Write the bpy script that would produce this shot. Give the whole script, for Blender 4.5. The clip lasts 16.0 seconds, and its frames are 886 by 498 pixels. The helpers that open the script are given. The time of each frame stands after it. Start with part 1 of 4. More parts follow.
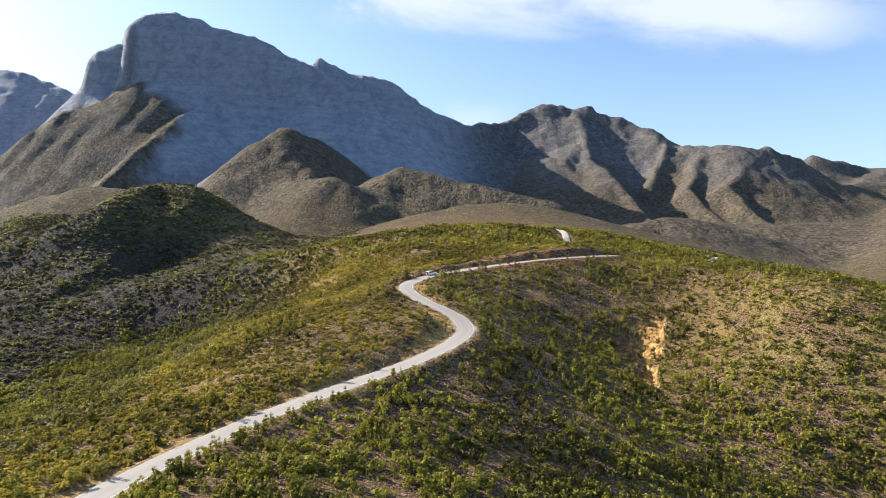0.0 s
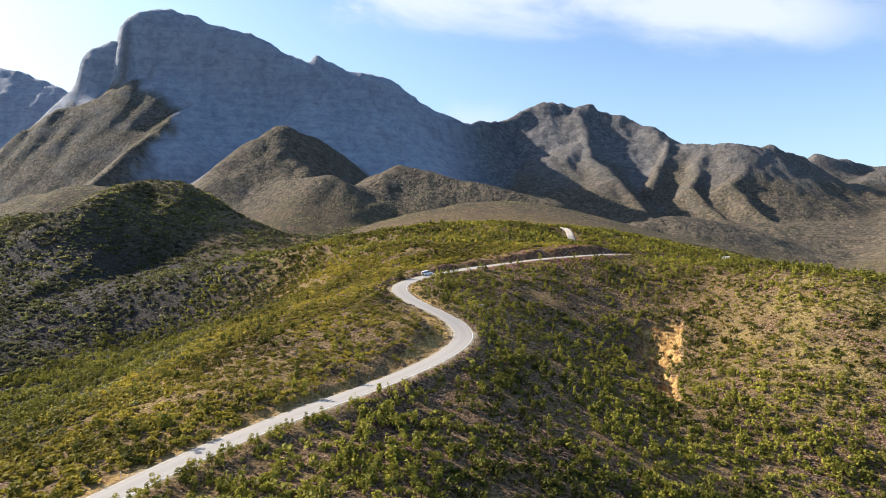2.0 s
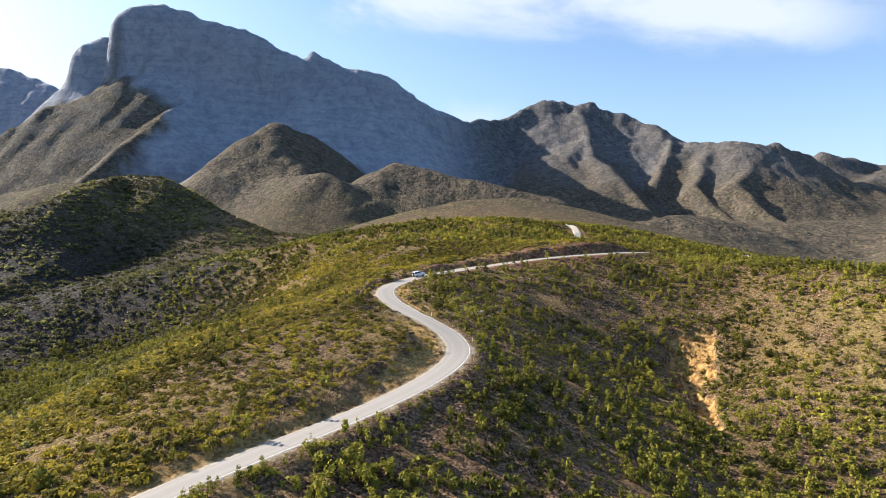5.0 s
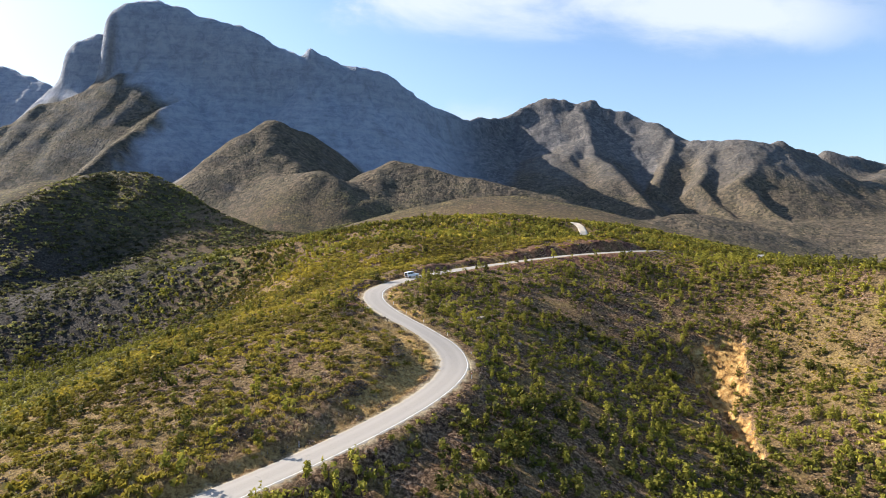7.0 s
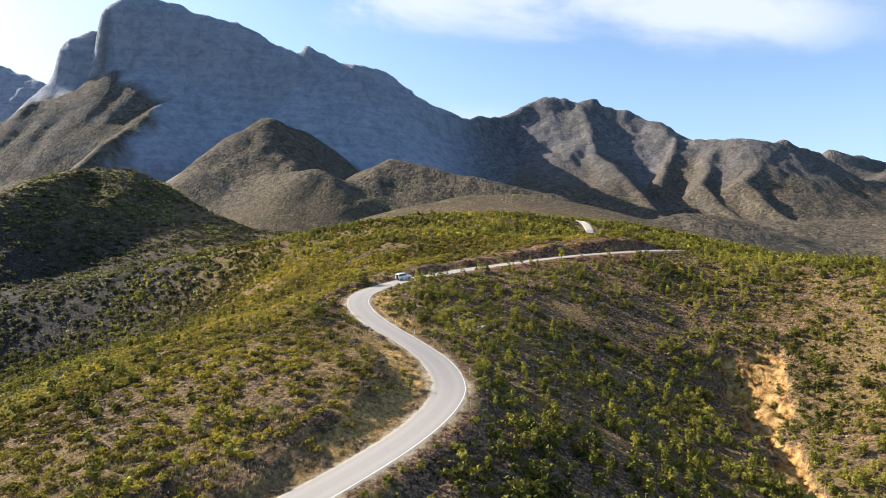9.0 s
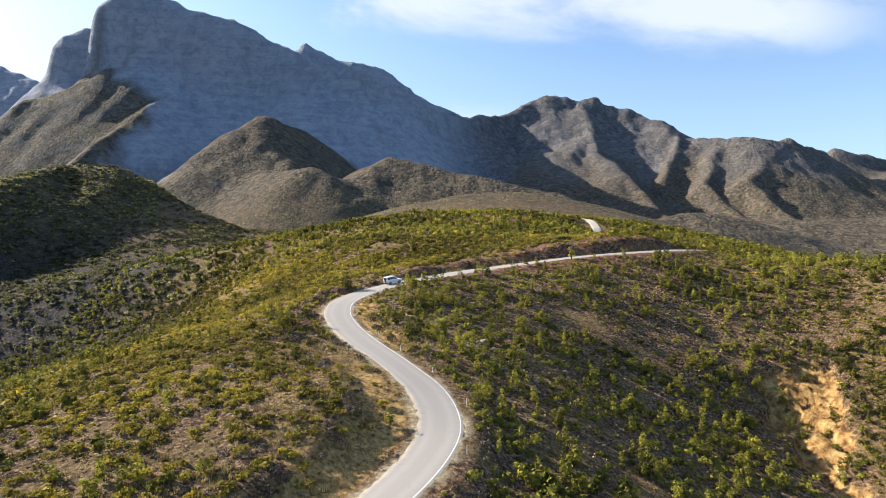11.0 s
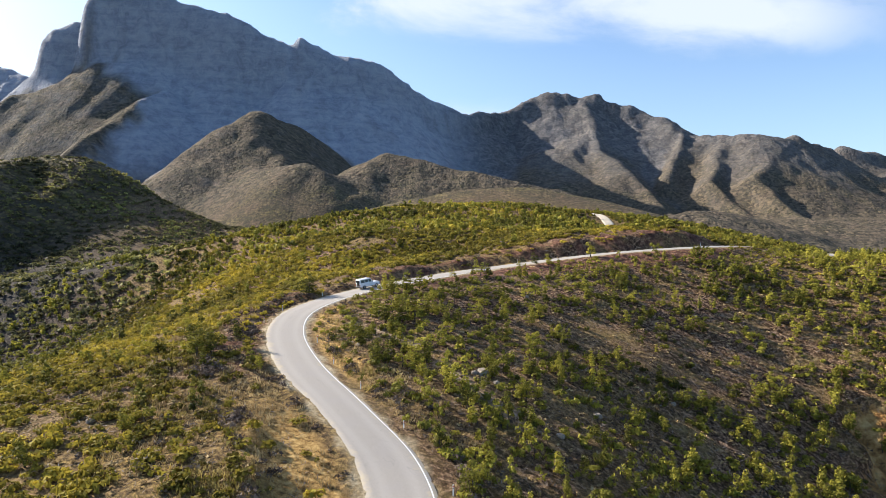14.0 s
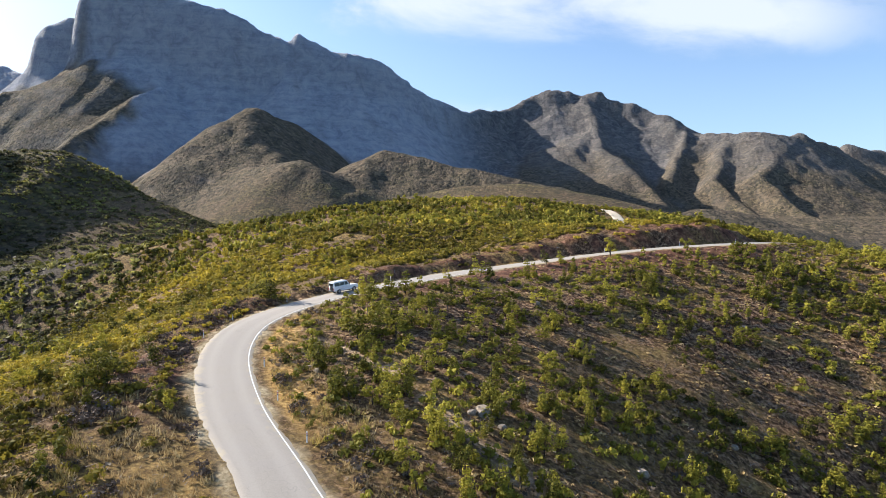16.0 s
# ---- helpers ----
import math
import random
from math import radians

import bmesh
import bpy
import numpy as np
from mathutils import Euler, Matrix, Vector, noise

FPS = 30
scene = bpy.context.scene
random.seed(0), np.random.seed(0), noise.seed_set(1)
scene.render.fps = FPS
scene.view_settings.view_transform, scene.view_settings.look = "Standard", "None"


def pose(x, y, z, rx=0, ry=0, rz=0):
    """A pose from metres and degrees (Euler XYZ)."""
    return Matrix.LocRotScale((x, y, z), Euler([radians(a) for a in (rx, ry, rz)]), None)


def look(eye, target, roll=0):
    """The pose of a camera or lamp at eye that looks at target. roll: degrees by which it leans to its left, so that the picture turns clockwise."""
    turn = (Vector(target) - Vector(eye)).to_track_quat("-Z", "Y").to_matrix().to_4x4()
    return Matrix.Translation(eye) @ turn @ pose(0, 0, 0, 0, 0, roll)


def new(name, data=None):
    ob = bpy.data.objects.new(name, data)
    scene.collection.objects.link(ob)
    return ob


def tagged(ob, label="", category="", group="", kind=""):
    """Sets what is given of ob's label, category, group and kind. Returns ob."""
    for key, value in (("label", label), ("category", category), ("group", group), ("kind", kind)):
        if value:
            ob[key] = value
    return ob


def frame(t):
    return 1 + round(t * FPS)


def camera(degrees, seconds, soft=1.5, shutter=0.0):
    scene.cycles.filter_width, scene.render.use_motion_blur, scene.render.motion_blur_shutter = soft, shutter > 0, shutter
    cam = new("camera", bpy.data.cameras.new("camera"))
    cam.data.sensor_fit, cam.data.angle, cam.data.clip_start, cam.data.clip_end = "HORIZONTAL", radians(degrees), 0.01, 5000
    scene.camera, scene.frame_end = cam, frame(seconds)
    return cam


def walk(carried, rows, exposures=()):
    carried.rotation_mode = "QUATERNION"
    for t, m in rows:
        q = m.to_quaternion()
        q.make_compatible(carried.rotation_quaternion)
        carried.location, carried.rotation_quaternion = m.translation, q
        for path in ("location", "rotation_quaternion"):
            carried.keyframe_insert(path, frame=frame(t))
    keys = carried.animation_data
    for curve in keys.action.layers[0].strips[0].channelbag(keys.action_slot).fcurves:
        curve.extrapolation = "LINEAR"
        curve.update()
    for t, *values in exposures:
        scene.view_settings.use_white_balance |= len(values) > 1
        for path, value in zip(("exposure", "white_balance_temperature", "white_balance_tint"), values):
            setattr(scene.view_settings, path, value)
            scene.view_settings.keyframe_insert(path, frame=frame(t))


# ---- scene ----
cam = camera(75.2, 16.0, soft=0.5)
METRES, EYE, TILT, LEAN, TURN = 170.0, 60.0, -2.0, 0.0, 0.0
ROWS = [
    (0.0, 0.0, 0.0, 0.0, -0.0, 0.0, 0.0),
    (0.5, 0.002, 0.0288, -0.001, 0.0, 0.0, 0.02),
    (1.0, 0.0042, 0.0603, -0.0026, -0.0, 0.01, 0.05),
    (1.5, 0.0061, 0.0896, -0.004, 0.0, 0.01, 0.06),
    (2.0, 0.0082, 0.1217, -0.0055, -0.0, 0.01, 0.07),
    (2.5, 0.0104, 0.1515, -0.0068, -0.01, 0.02, 0.09),
    (3.0, 0.0126, 0.1838, -0.0082, -0.02, 0.04, 0.1),
    (3.5, 0.0148, 0.2134, -0.0092, -0.02, 0.04, 0.1),
    (4.0, 0.0171, 0.2453, -0.0105, -0.03, 0.08, 0.12),
    (6.5, 0.0283, 0.3993, -0.0171, -0.03, 0.11, 0.12),
    (7.0, 0.0304, 0.4318, -0.018, -0.02, 0.12, 0.14),
    (7.5, 0.0323, 0.4617, -0.0189, -0.03, 0.13, 0.14),
    (8.0, 0.0343, 0.494, -0.0196, -0.02, 0.15, 0.13),
    (8.5, 0.036, 0.5243, -0.02, -0.03, 0.16, 0.14),
    (9.0, 0.0376, 0.5573, -0.0206, -0.05, 0.17, 0.14),
    (11.5, 0.0488, 0.7135, -0.0217, -0.04, 0.21, 0.19),
    (12.0, 0.0513, 0.7458, -0.0225, -0.04, 0.2, 0.19),
    (12.5, 0.0537, 0.7758, -0.0235, -0.04, 0.2, 0.2),
    (13.0, 0.0562, 0.8084, -0.0245, -0.05, 0.21, 0.18),
    (13.5, 0.0586, 0.8384, -0.0258, -0.04, 0.21, 0.18),
    (14.0, 0.0609, 0.871, -0.0267, -0.05, 0.19, 0.17),
    (14.5, 0.0629, 0.9011, -0.0281, -0.05, 0.21, 0.17),
    (15.0, 0.065, 0.9338, -0.0289, -0.04, 0.19, 0.15),
    (15.5, 0.0673, 0.9642, -0.0298, -0.01, 0.19, 0.17),
    (16.0, 0.0696, 0.997, -0.0304, -0.01, 0.18, 0.16),
]
walk(cam, [(t, pose(0, 0, EYE, TILT, LEAN, TURN) @ pose(METRES * x, METRES * y, METRES * z, 90 + pitch, roll, yaw)) for t, x, y, z, yaw, pitch, roll in ROWS],
     exposures=[(0.0, 1.19, 6000, 10), (16.0, 1.19, 6000, 10)])

# ---------------------------------------------------------------- sky, sun
SUN_AZ, SUN_EL = radians(-65.5), radians(29.0)      # from straight ahead to the right, and up
sun_way = Vector((math.sin(SUN_AZ) * math.cos(SUN_EL), math.cos(SUN_AZ) * math.cos(SUN_EL), math.sin(SUN_EL)))
sun = new("sun", bpy.data.lights.new("sun", "SUN"))
sun.data.energy, sun.data.angle, sun.data.color = 5.0, radians(0.53), (1.0, 0.885, 0.72)
sun.matrix_world = look(sun_way * 500.0, (0, 0, 0))

world = bpy.data.worlds.new("world")
scene.world = world
world.use_nodes = True
wt = world.node_tree
for n in list(wt.nodes):
    wt.nodes.remove(n)


def wnode(kind, **values):
    n = wt.nodes.new(kind)
    for k, v in values.items():
        n.inputs[k].default_value = v
    return n


w_out = wnode("ShaderNodeOutputWorld")
w_bg = wnode("ShaderNodeBackground", Strength=0.088)
sky = wnode("ShaderNodeTexSky")
sky.sky_type, sky.sun_disc = "NISHITA", False
sky.sun_elevation, sky.sun_rotation = SUN_EL, SUN_AZ
sky.air_density, sky.dust_density, sky.ozone_density, sky.altitude = 1.0, 1.5, 2.2, 300.0
w_co = wnode("ShaderNodeTexCoord")
w_sep = wnode("ShaderNodeSeparateXYZ")
wt.links.new(w_co.outputs["Generated"], w_sep.inputs[0])


def wmath(op, a, b=None, c=None):
    n = wt.nodes.new("ShaderNodeMath")
    n.operation = op
    for i, v in enumerate((a, b, c)):
        if v is None:
            continue
        if isinstance(v, (int, float)):
            n.inputs[i].default_value = v
        else:
            wt.links.new(v, n.inputs[i])
    return n.outputs[0]


def wramp(v, lo, hi):
    n = wt.nodes.new("ShaderNodeMapRange")
    n.interpolation_type = "SMOOTHSTEP"
    n.inputs[1].default_value, n.inputs[2].default_value = lo, hi
    wt.links.new(v, n.inputs[0])
    return n.outputs[0]


# thin fair-weather cloud sheets, on a plane high above
w_px = wmath("DIVIDE", w_sep.outputs[0], wmath("MAXIMUM", w_sep.outputs[1], 0.05))
w_pz = wmath("DIVIDE", w_sep.outputs[2], wmath("MAXIMUM", w_sep.outputs[1], 0.05))
w_uv = wnode("ShaderNodeCombineXYZ")
wt.links.new(w_px, w_uv.inputs[0])
wt.links.new(wmath("MULTIPLY", w_pz, 2.6), w_uv.inputs[1])
w_n1 = wnode("ShaderNodeTexNoise", Scale=3.2, Detail=8.0, Roughness=0.58, Distortion=0.35)
wt.links.new(w_uv.outputs[0], w_n1.inputs["Vector"])
w_d = wmath("SUBTRACT", wmath("MULTIPLY", w_n1.outputs[0], 0.36), 0.18)
w_lo = wmath("ADD", wmath("ADD", w_pz, wmath("MULTIPLY", w_px, 0.05)), wmath("MULTIPLY", w_d, 0.34))
w_edge_l = wramp(wmath("ADD", w_px, w_d), -0.20, -0.10)
w_edge_r = wmath("SUBTRACT", 1.0, wramp(wmath("ADD", w_px, w_d), 0.60, 0.84))
w_base = wramp(w_lo, 0.318, 0.400)
w_thick = wramp(w_n1.outputs[0], 0.18, 0.60)
w_mask = wmath("MULTIPLY", wmath("MULTIPLY", w_edge_l, w_edge_r), wmath("MULTIPLY", w_base, w_thick))
w_puff = wmath("MULTIPLY", wmath("MULTIPLY", wramp(w_px, -0.01, 0.03), wmath("SUBTRACT", 1.0, wramp(w_px, 0.06, 0.16))),
               wmath("MULTIPLY", wramp(w_lo, 0.135, 0.165), wmath("SUBTRACT", 1.0, wramp(w_lo, 0.195, 0.235))))
w_haze = wmath("ADD", wmath("SUBTRACT", 1.0, wramp(w_pz, 0.05, 0.55)), wmath("SUBTRACT", 1.0, wramp(w_px, -1.1, 0.35)))
w_front = wramp(w_sep.outputs[1], 0.0, 0.2)
w_all = wmath("MINIMUM", wmath("ADD", wmath("MULTIPLY", w_mask, 0.86), wmath("ADD", wmath("MULTIPLY", w_puff, 0.3), wmath("MULTIPLY", w_haze, 0.25))), 0.92)
w_mix = wt.nodes.new("ShaderNodeMix")
w_mix.data_type = "RGBA"
wt.links.new(wmath("MULTIPLY", w_all, w_front), w_mix.inputs[0])
w_tint = wt.nodes.new("ShaderNodeMix")
w_tint.data_type, w_tint.blend_type = "RGBA", "MULTIPLY"
w_tint.inputs[0].default_value = 1.0
w_tint.inputs[7].default_value = (0.95, 1.05, 1.10, 1.0)
wt.links.new(sky.outputs[0], w_tint.inputs[6])
wt.links.new(w_tint.outputs[2], w_mix.inputs[6])
w_mix.inputs[7].default_value = (4.7, 4.9, 5.25, 1.0)
wt.links.new(w_mix.outputs[2], w_bg.inputs["Color"])
wt.links.new(w_bg.outputs[0], w_out.inputs[0])

# ---------------------------------------------------------------- noise and the lie of the land


def smooth(v, lo, hi):
    u = np.clip((v - lo) / (hi - lo), 0.0, 1.0)
    return u * u * (3.0 - 2.0 * u)


def lattice(ix, iy, seed):
    h = (ix.astype(np.int64) * 374761393 + iy.astype(np.int64) * 668265263 + seed * 982451653) & 0xFFFFFFFF
    h = ((h ^ (h >> 13)) * 1274126177) & 0xFFFFFFFF
    h = ((h ^ (h >> 16)) * 2246822519) & 0xFFFFFFFF
    return ((h ^ (h >> 15)) & 0xFFFF) / 65535.0


def perlin(x, y, seed=0):
    ix, iy = np.floor(x), np.floor(y)
    fx, fy = x - ix, y - iy
    ux, uy = fx * fx * fx * (fx * (fx * 6 - 15) + 10), fy * fy * fy * (fy * (fy * 6 - 15) + 10)

    def corner(dx, dy):
        a = lattice(ix + dx, iy + dy, seed) * 2 * math.pi
        return np.cos(a) * (fx - dx) + np.sin(a) * (fy - dy)

    low = corner(0, 0) * (1 - ux) + corner(1, 0) * ux
    high = corner(0, 1) * (1 - ux) + corner(1, 1) * ux
    return (low * (1 - uy) + high * uy) * 1.45


def fbm(x, y, size, octaves=4, seed=0, gain=0.5):
    total, amp, f = np.zeros_like(x), 1.0, 1.0 / size
    for o in range(octaves):
        total += amp * perlin(x * f + 13.7 * o, y * f - 7.1 * o, seed + o)
        amp, f = amp * gain, f * 2.03
    return total


def ridged(x, y, size, octaves=4, seed=0):
    total, amp, f = np.zeros_like(x), 1.0, 1.0 / size
    for o in range(octaves):
        total += amp * (1.0 - 2.2 * np.abs(perlin(x * f + 3.1 * o, y * f + 9.4 * o, seed + o)))
        amp, f = amp * 0.5, f * 2.1
    return total


# the spur that carries the road: heights of a smooth sheet, every 37 m from (-160, 80)
LAND = np.array([
    [6.1, 12.4, 17.5, 20, 16.6, 7, -4, -13, -14, -9, -3.8],
    [0.2, 8.2, 14.6, 17.2, 15.6, 5, -4.5, -11, -7, 2.9, 14.8],
    [-5.6, 4.5, 14.3, 21.8, 22.3, 13.2, 2, -3, 9, 15, 18],
    [-10, 2, 14.5, 30.2, 31.6, 27, 1.2, 14.8, 34, 31, 25],
    [-10.2, 3.4, 16.6, 29.9, 33.2, 30.1, 7.3, 11.4, 49, 38, 27],
    [-7.7, 5.5, 17.6, 29.9, 40.2, 40.8, 34.1, 33.4, 50, 32.7, 26.3],
    [-6.8, 5.8, 18.3, 32.8, 39.2, 39.9, 51.1, 47.3, 42.6, 23.3, 12.6],
    [-6, 7.6, 23.1, 42.8, 52.5, 49.7, 53.2, 44.4, 33.8, 17.8, 3.7],
    [-4.2, 11.5, 29, 47.4, 57.8, 57.4, 53.1, 41.9, 27.9, 12.3, -3.1],
], dtype=float)
LX, LY, LSTEP = -160.0, 80.0, 37.0


def spline_weights(u):
    i = np.floor(u).astype(int)
    f = u - i
    return i - 1, ((1 - f) ** 3 / 6, (3 * f ** 3 - 6 * f ** 2 + 4) / 6, (-3 * f ** 3 + 3 * f ** 2 + 3 * f + 1) / 6, f ** 3 / 6)


def spur(x, y):
    iu, wu = spline_weights((x - LX) / LSTEP)
    iv, wv = spline_weights((y - LY) / LSTEP)
    z = np.zeros_like(x)
    for a in range(4):
        for b in range(4):
            z += wu[a] * wv[b] * LAND[np.clip(iv + b, 0, LAND.shape[0] - 1), np.clip(iu + a, 0, LAND.shape[1] - 1)]
    return z


# crests of hills and mountains: cliff, slope, fading length, rounding, then points of the crest
CRESTS = []


def crest(cliff, slope, fade, rounding, *points, west=1.0):
    """west: how much gentler the slope is to the west, for points that run from north to south."""
    CRESTS.append(((cliff, slope, fade, rounding, west), points))


crest(40, 1.3, 900, 8, (-849, 1510, 505), (-895, 1505, 492), (-905, 1500, 453), (-945, 1490, 401), (-994, 1480, 349), (-1053, 1470, 290))
crest(95, 1.35, 900, 6, (-1076, 1800, 551), (-955, 1600, 519), (-880, 1480, 502), (-869, 1482, 517), (-836, 1488, 527), (-799, 1496, 527))
crest(125, 1.35, 900, 6, (-989, 1850, 662), (-863, 1620, 618), (-772, 1455, 578), (-728, 1462, 600), (-676, 1472, 605), (-623, 1480, 590), (-578, 1486, 569), (-485, 1496, 554), (-430, 1506, 530), (-389, 1515, 499), (-354, 1525, 483))
crest(60, 1.3, 900, 12, (-354, 1525, 481), (-326, 1530, 503), (-289, 1535, 488), (-253, 1540, 470), (-186, 1545, 466), (-143, 1560, 456), (-99, 1590, 428), (-69, 1620, 409), (-7, 1680, 390), (76, 1760, 370))
crest(30, 1, 800, 16, (76, 1760, 370), (118, 1830, 394), (171, 1900, 397), (205, 1930, 415), (278, 1950, 449), (344, 1950, 474), (391, 1950, 473), (427, 1940, 456), (479, 1920, 459), (511, 1900, 430), (576, 1870, 415), (650, 1820, 367))
crest(12, 0.85, 800, 30, (650, 1820, 367), (707, 1740, 316), (748, 1680, 289), (816, 1620, 295), (875, 1610, 281), (975, 1620, 260), (1060, 1640, 215))
crest(18, 0.85, 800, 16, (1060, 1820, 250), (1107, 1780, 263), (1129, 1760, 276), (1165, 1750, 266), (1225, 1750, 251), (1300, 1770, 242), (1381, 1800, 214), (1705, 1900, 182), (2300, 2100, 150))
crest(10, 1.4, 1200, 24, (-2600, 2100, 380), (-2115, 2000, 430), (-1678, 1950, 544), (-1430, 1900, 580), (-1351, 1880, 566), (-1232, 1850, 516), (-1141, 1820, 472), (-1025, 1800, 403))
# spurs of the big mountain
crest(0, 1.2, 900, 12, (-664, 1470, 439), (-676, 1420, 410), (-742, 1400, 386), (-818, 1390, 364), (-890, 1375, 339), (-940, 1330, 281), (-988, 1290, 224), (-1116, 1220, 126))
crest(0, 1.2, 900, 10, (-575, 1380, 345), (-602, 1330, 318), (-614, 1300, 293), (-627, 1250, 250), (-627, 1180, 216), (-629, 1100, 163), (-621, 1000, 118))
crest(0, 0.95, 900, 30, (-290, 1330, 262), (-335, 1230, 270), (-365, 1190, 241), (-387, 1150, 207), (-399, 1090, 162), (-395, 1010, 105))
crest(0, 0.95, 900, 14, (-250, 1090, 170), (-276, 1110, 184), (-314, 1130, 196), (-341, 1110, 180), (-364, 1070, 148))
crest(0, 0.85, 900, 26, (-320, 1060, 132), (-292, 1050, 138), (-231, 1010, 146), (-193, 990, 150), (-165, 970, 134), (-134, 950, 110), (-104, 930, 84))
crest(0, 0.8, 900, 24, (-150, 1130, 120), (-110, 1080, 158), (-77, 1070, 168), (-25, 1050, 159), (46, 1020, 139), (114, 1000, 122), (169, 980, 110), (260, 960, 70))
# spurs of the second mountain
crest(6, 1.05, 900, 10, (443, 1910, 437), (440, 1790, 340), (421, 1650, 259), (445, 1500, 191), (454, 1400, 136), (459, 1290, 87), (449, 1200, 66), west=0.42)
crest(10, 1.1, 900, 10, (648, 1815, 364), (667, 1720, 301), (604, 1620, 227), (552, 1540, 174), west=0.75)
crest(10, 1.15, 900, 10, (750, 1680, 292), (703, 1590, 239), (629, 1490, 167), (633, 1350, 80), west=0.7)
crest(8, 1.15, 900, 10, (898, 1610, 276), (810, 1530, 225), (711, 1440, 171), (712, 1340, 110), (721, 1220, 43), west=0.65)
crest(3, 0.5, 700, 30, (1328, 1750, 240), (1087, 1550, 165), (960, 1420, 112), (880, 1300, 62), (800, 1150, 20))
crest(3, 0.5, 700, 30, (1500, 1700, 200), (1330, 1500, 150), (1180, 1300, 90), (1000, 1100, 30))
crest(0, 0.5, 700, 30, (290, 990, 44), (353, 1040, 69), (414, 1065, 80), (462, 1080, 80), (525, 1100, 68), (585, 1090, 42), (660, 1050, 15))
crest(0, 0.45, 700, 40, (1419, 1500, 171), (1141, 1300, 124), (913, 1100, 66), (722, 900, 21), (563, 700, -5))
# low hills between
crest(0, 0.34, 500, 40, (-40, 640, 56), (11, 690, 83), (45, 700, 90), (80, 700, 91), (114, 700, 85), (153, 690, 71), (192, 660, 56), (260, 640, 35))
crest(0, 0.62, 700, 30, (-679, 740, 42), (-621, 750, 63), (-592, 770, 78), (-536, 800, 107), (-495, 810, 118), (-455, 810, 115), (-403, 800, 103))
crest(0, 1.15, 900, 18, (-207, 556, 71), (-227, 562, 89), (-251, 564, 102), (-276, 564, 104), (-285, 545, 99.5), (-284, 511, 90), (-286, 482, 77), (-302, 466, 64), (-328, 455, 52), (-360, 448, 40))
crest(0, 0.7, 700, 14, (-77, 1070, 167), (-103, 1040, 150), (-126, 1000, 116), (-124, 960, 88))
crest(0, 0.5, 700, 26, (-229, 560, 86), (-204, 556, 69), (-175, 552, 56), (-140, 560, 50))
crest(0, 0.3, 500, 40, (-110, 365, 36), (-84, 380, 43), (-57, 400, 49), (-34, 415, 55), (-14, 425, 59), (7, 432, 62), (41, 440, 63), (73, 455, 60), (98, 488, 59), (140, 485, 49), (172, 440, 38))


def far_land(x, y, walls=False):
    """Height of the hills and mountains; with walls, how surely the ground belongs to a rock wall."""
    base = np.where(y < 400, -6 + 0.03 * (y - 400), -6 + 0.105 * (y - 400))
    base = np.minimum(base, 60 + 0.04 * (y - 1000)) - 0.00002 * np.maximum(np.abs(x) - 300, 0) ** 1.6
    base = base - 70 * smooth(x, 120, 480) * (1 - smooth(y, 900, 1300))
    base = np.clip(base, -60, 110) + 6 * fbm(x, y, 260, 3, 5)
    warp_x = 16 * fbm(x, y, 130, 3, 21) * smooth(y, 500, 1100)
    warp_y = 16 * fbm(x, y, 130, 3, 31) * smooth(y, 500, 1100)
    flute = 4 * ridged(x, y, 60, 4, 35) * smooth(y, 1100, 1400) * (1 - smooth(x, -60, 120)) * smooth(x, -760, -640)
    z = base
    rock = np.full_like(x, -400.0)
    for (cliff, slope, fade, rounding, west), points in CRESTS:
        hill = np.full_like(x, -400.0)
        big = cliff > 0
        qx, qy = (x + warp_x * 0.6 + flute, y + warp_y * 0.6 + flute) if big else (x + 0.25 * warp_x, y + 0.25 * warp_y)
        for (ax, ay, az), (bx, by, bz) in zip(points, points[1:]):
            dx, dy = bx - ax, by - ay
            u = np.clip(((qx - ax) * dx + (qy - ay) * dy) / (dx * dx + dy * dy), 0, 1)
            d = np.hypot(qx - ax - u * dx, qy - ay - u * dy)
            soft = np.sqrt(d * d + rounding * rounding) - rounding
            if west != 1.0:
                turn = (dx * (qy - ay - u * dy) - dy * (qx - ax - u * dx)) / (np.hypot(dx, dy) * np.maximum(d, 1e-6))
                soft = soft * (west + (1 - west) * (0.5 + 0.5 * turn))
            drop = slope * fade * np.log1p(soft / fade) + cliff * (1 - np.exp(-(d / 32.0) ** 4))
            hill = np.maximum(hill, az + u * (bz - az) - drop)
        k = 10.0 if not big else 7.0
        if cliff >= 30 or points[0][0] < -2000:
            rock = np.maximum(rock, hill)
        top = np.maximum(z, hill)
        z = top + k * np.log(np.exp((z - top) / k) + np.exp((hill - top) / k))
    if walls:
        return smooth(rock - z + 14 * fbm(x, y, 70, 4, 107), -34, -2)
    return z


ROAD = [(-40, -260), (-48, -160), (-58, -40), (-58, 40), (-56, 70), (-54, 90), (-49.5, 107), (-43, 121.5), (-35, 133), (-26, 143), (-16, 153), (-7, 163), (1, 173.5), (6, 183),
        (7.5, 191), (5.3, 200.3), (-0.5, 210.2), (-8.0, 222.7), (-14, 237), (-15.8, 249), (-13, 258), (-7.2, 265.5), (3, 274.5), (18, 287), (38, 293.5), (62, 295.5),
        (78, 299), (90, 305.5), (104, 317), (126, 333), (152, 353), (176, 386), (202, 430), (240, 490), (310, 570)]
ROAD_HALF = 2.95


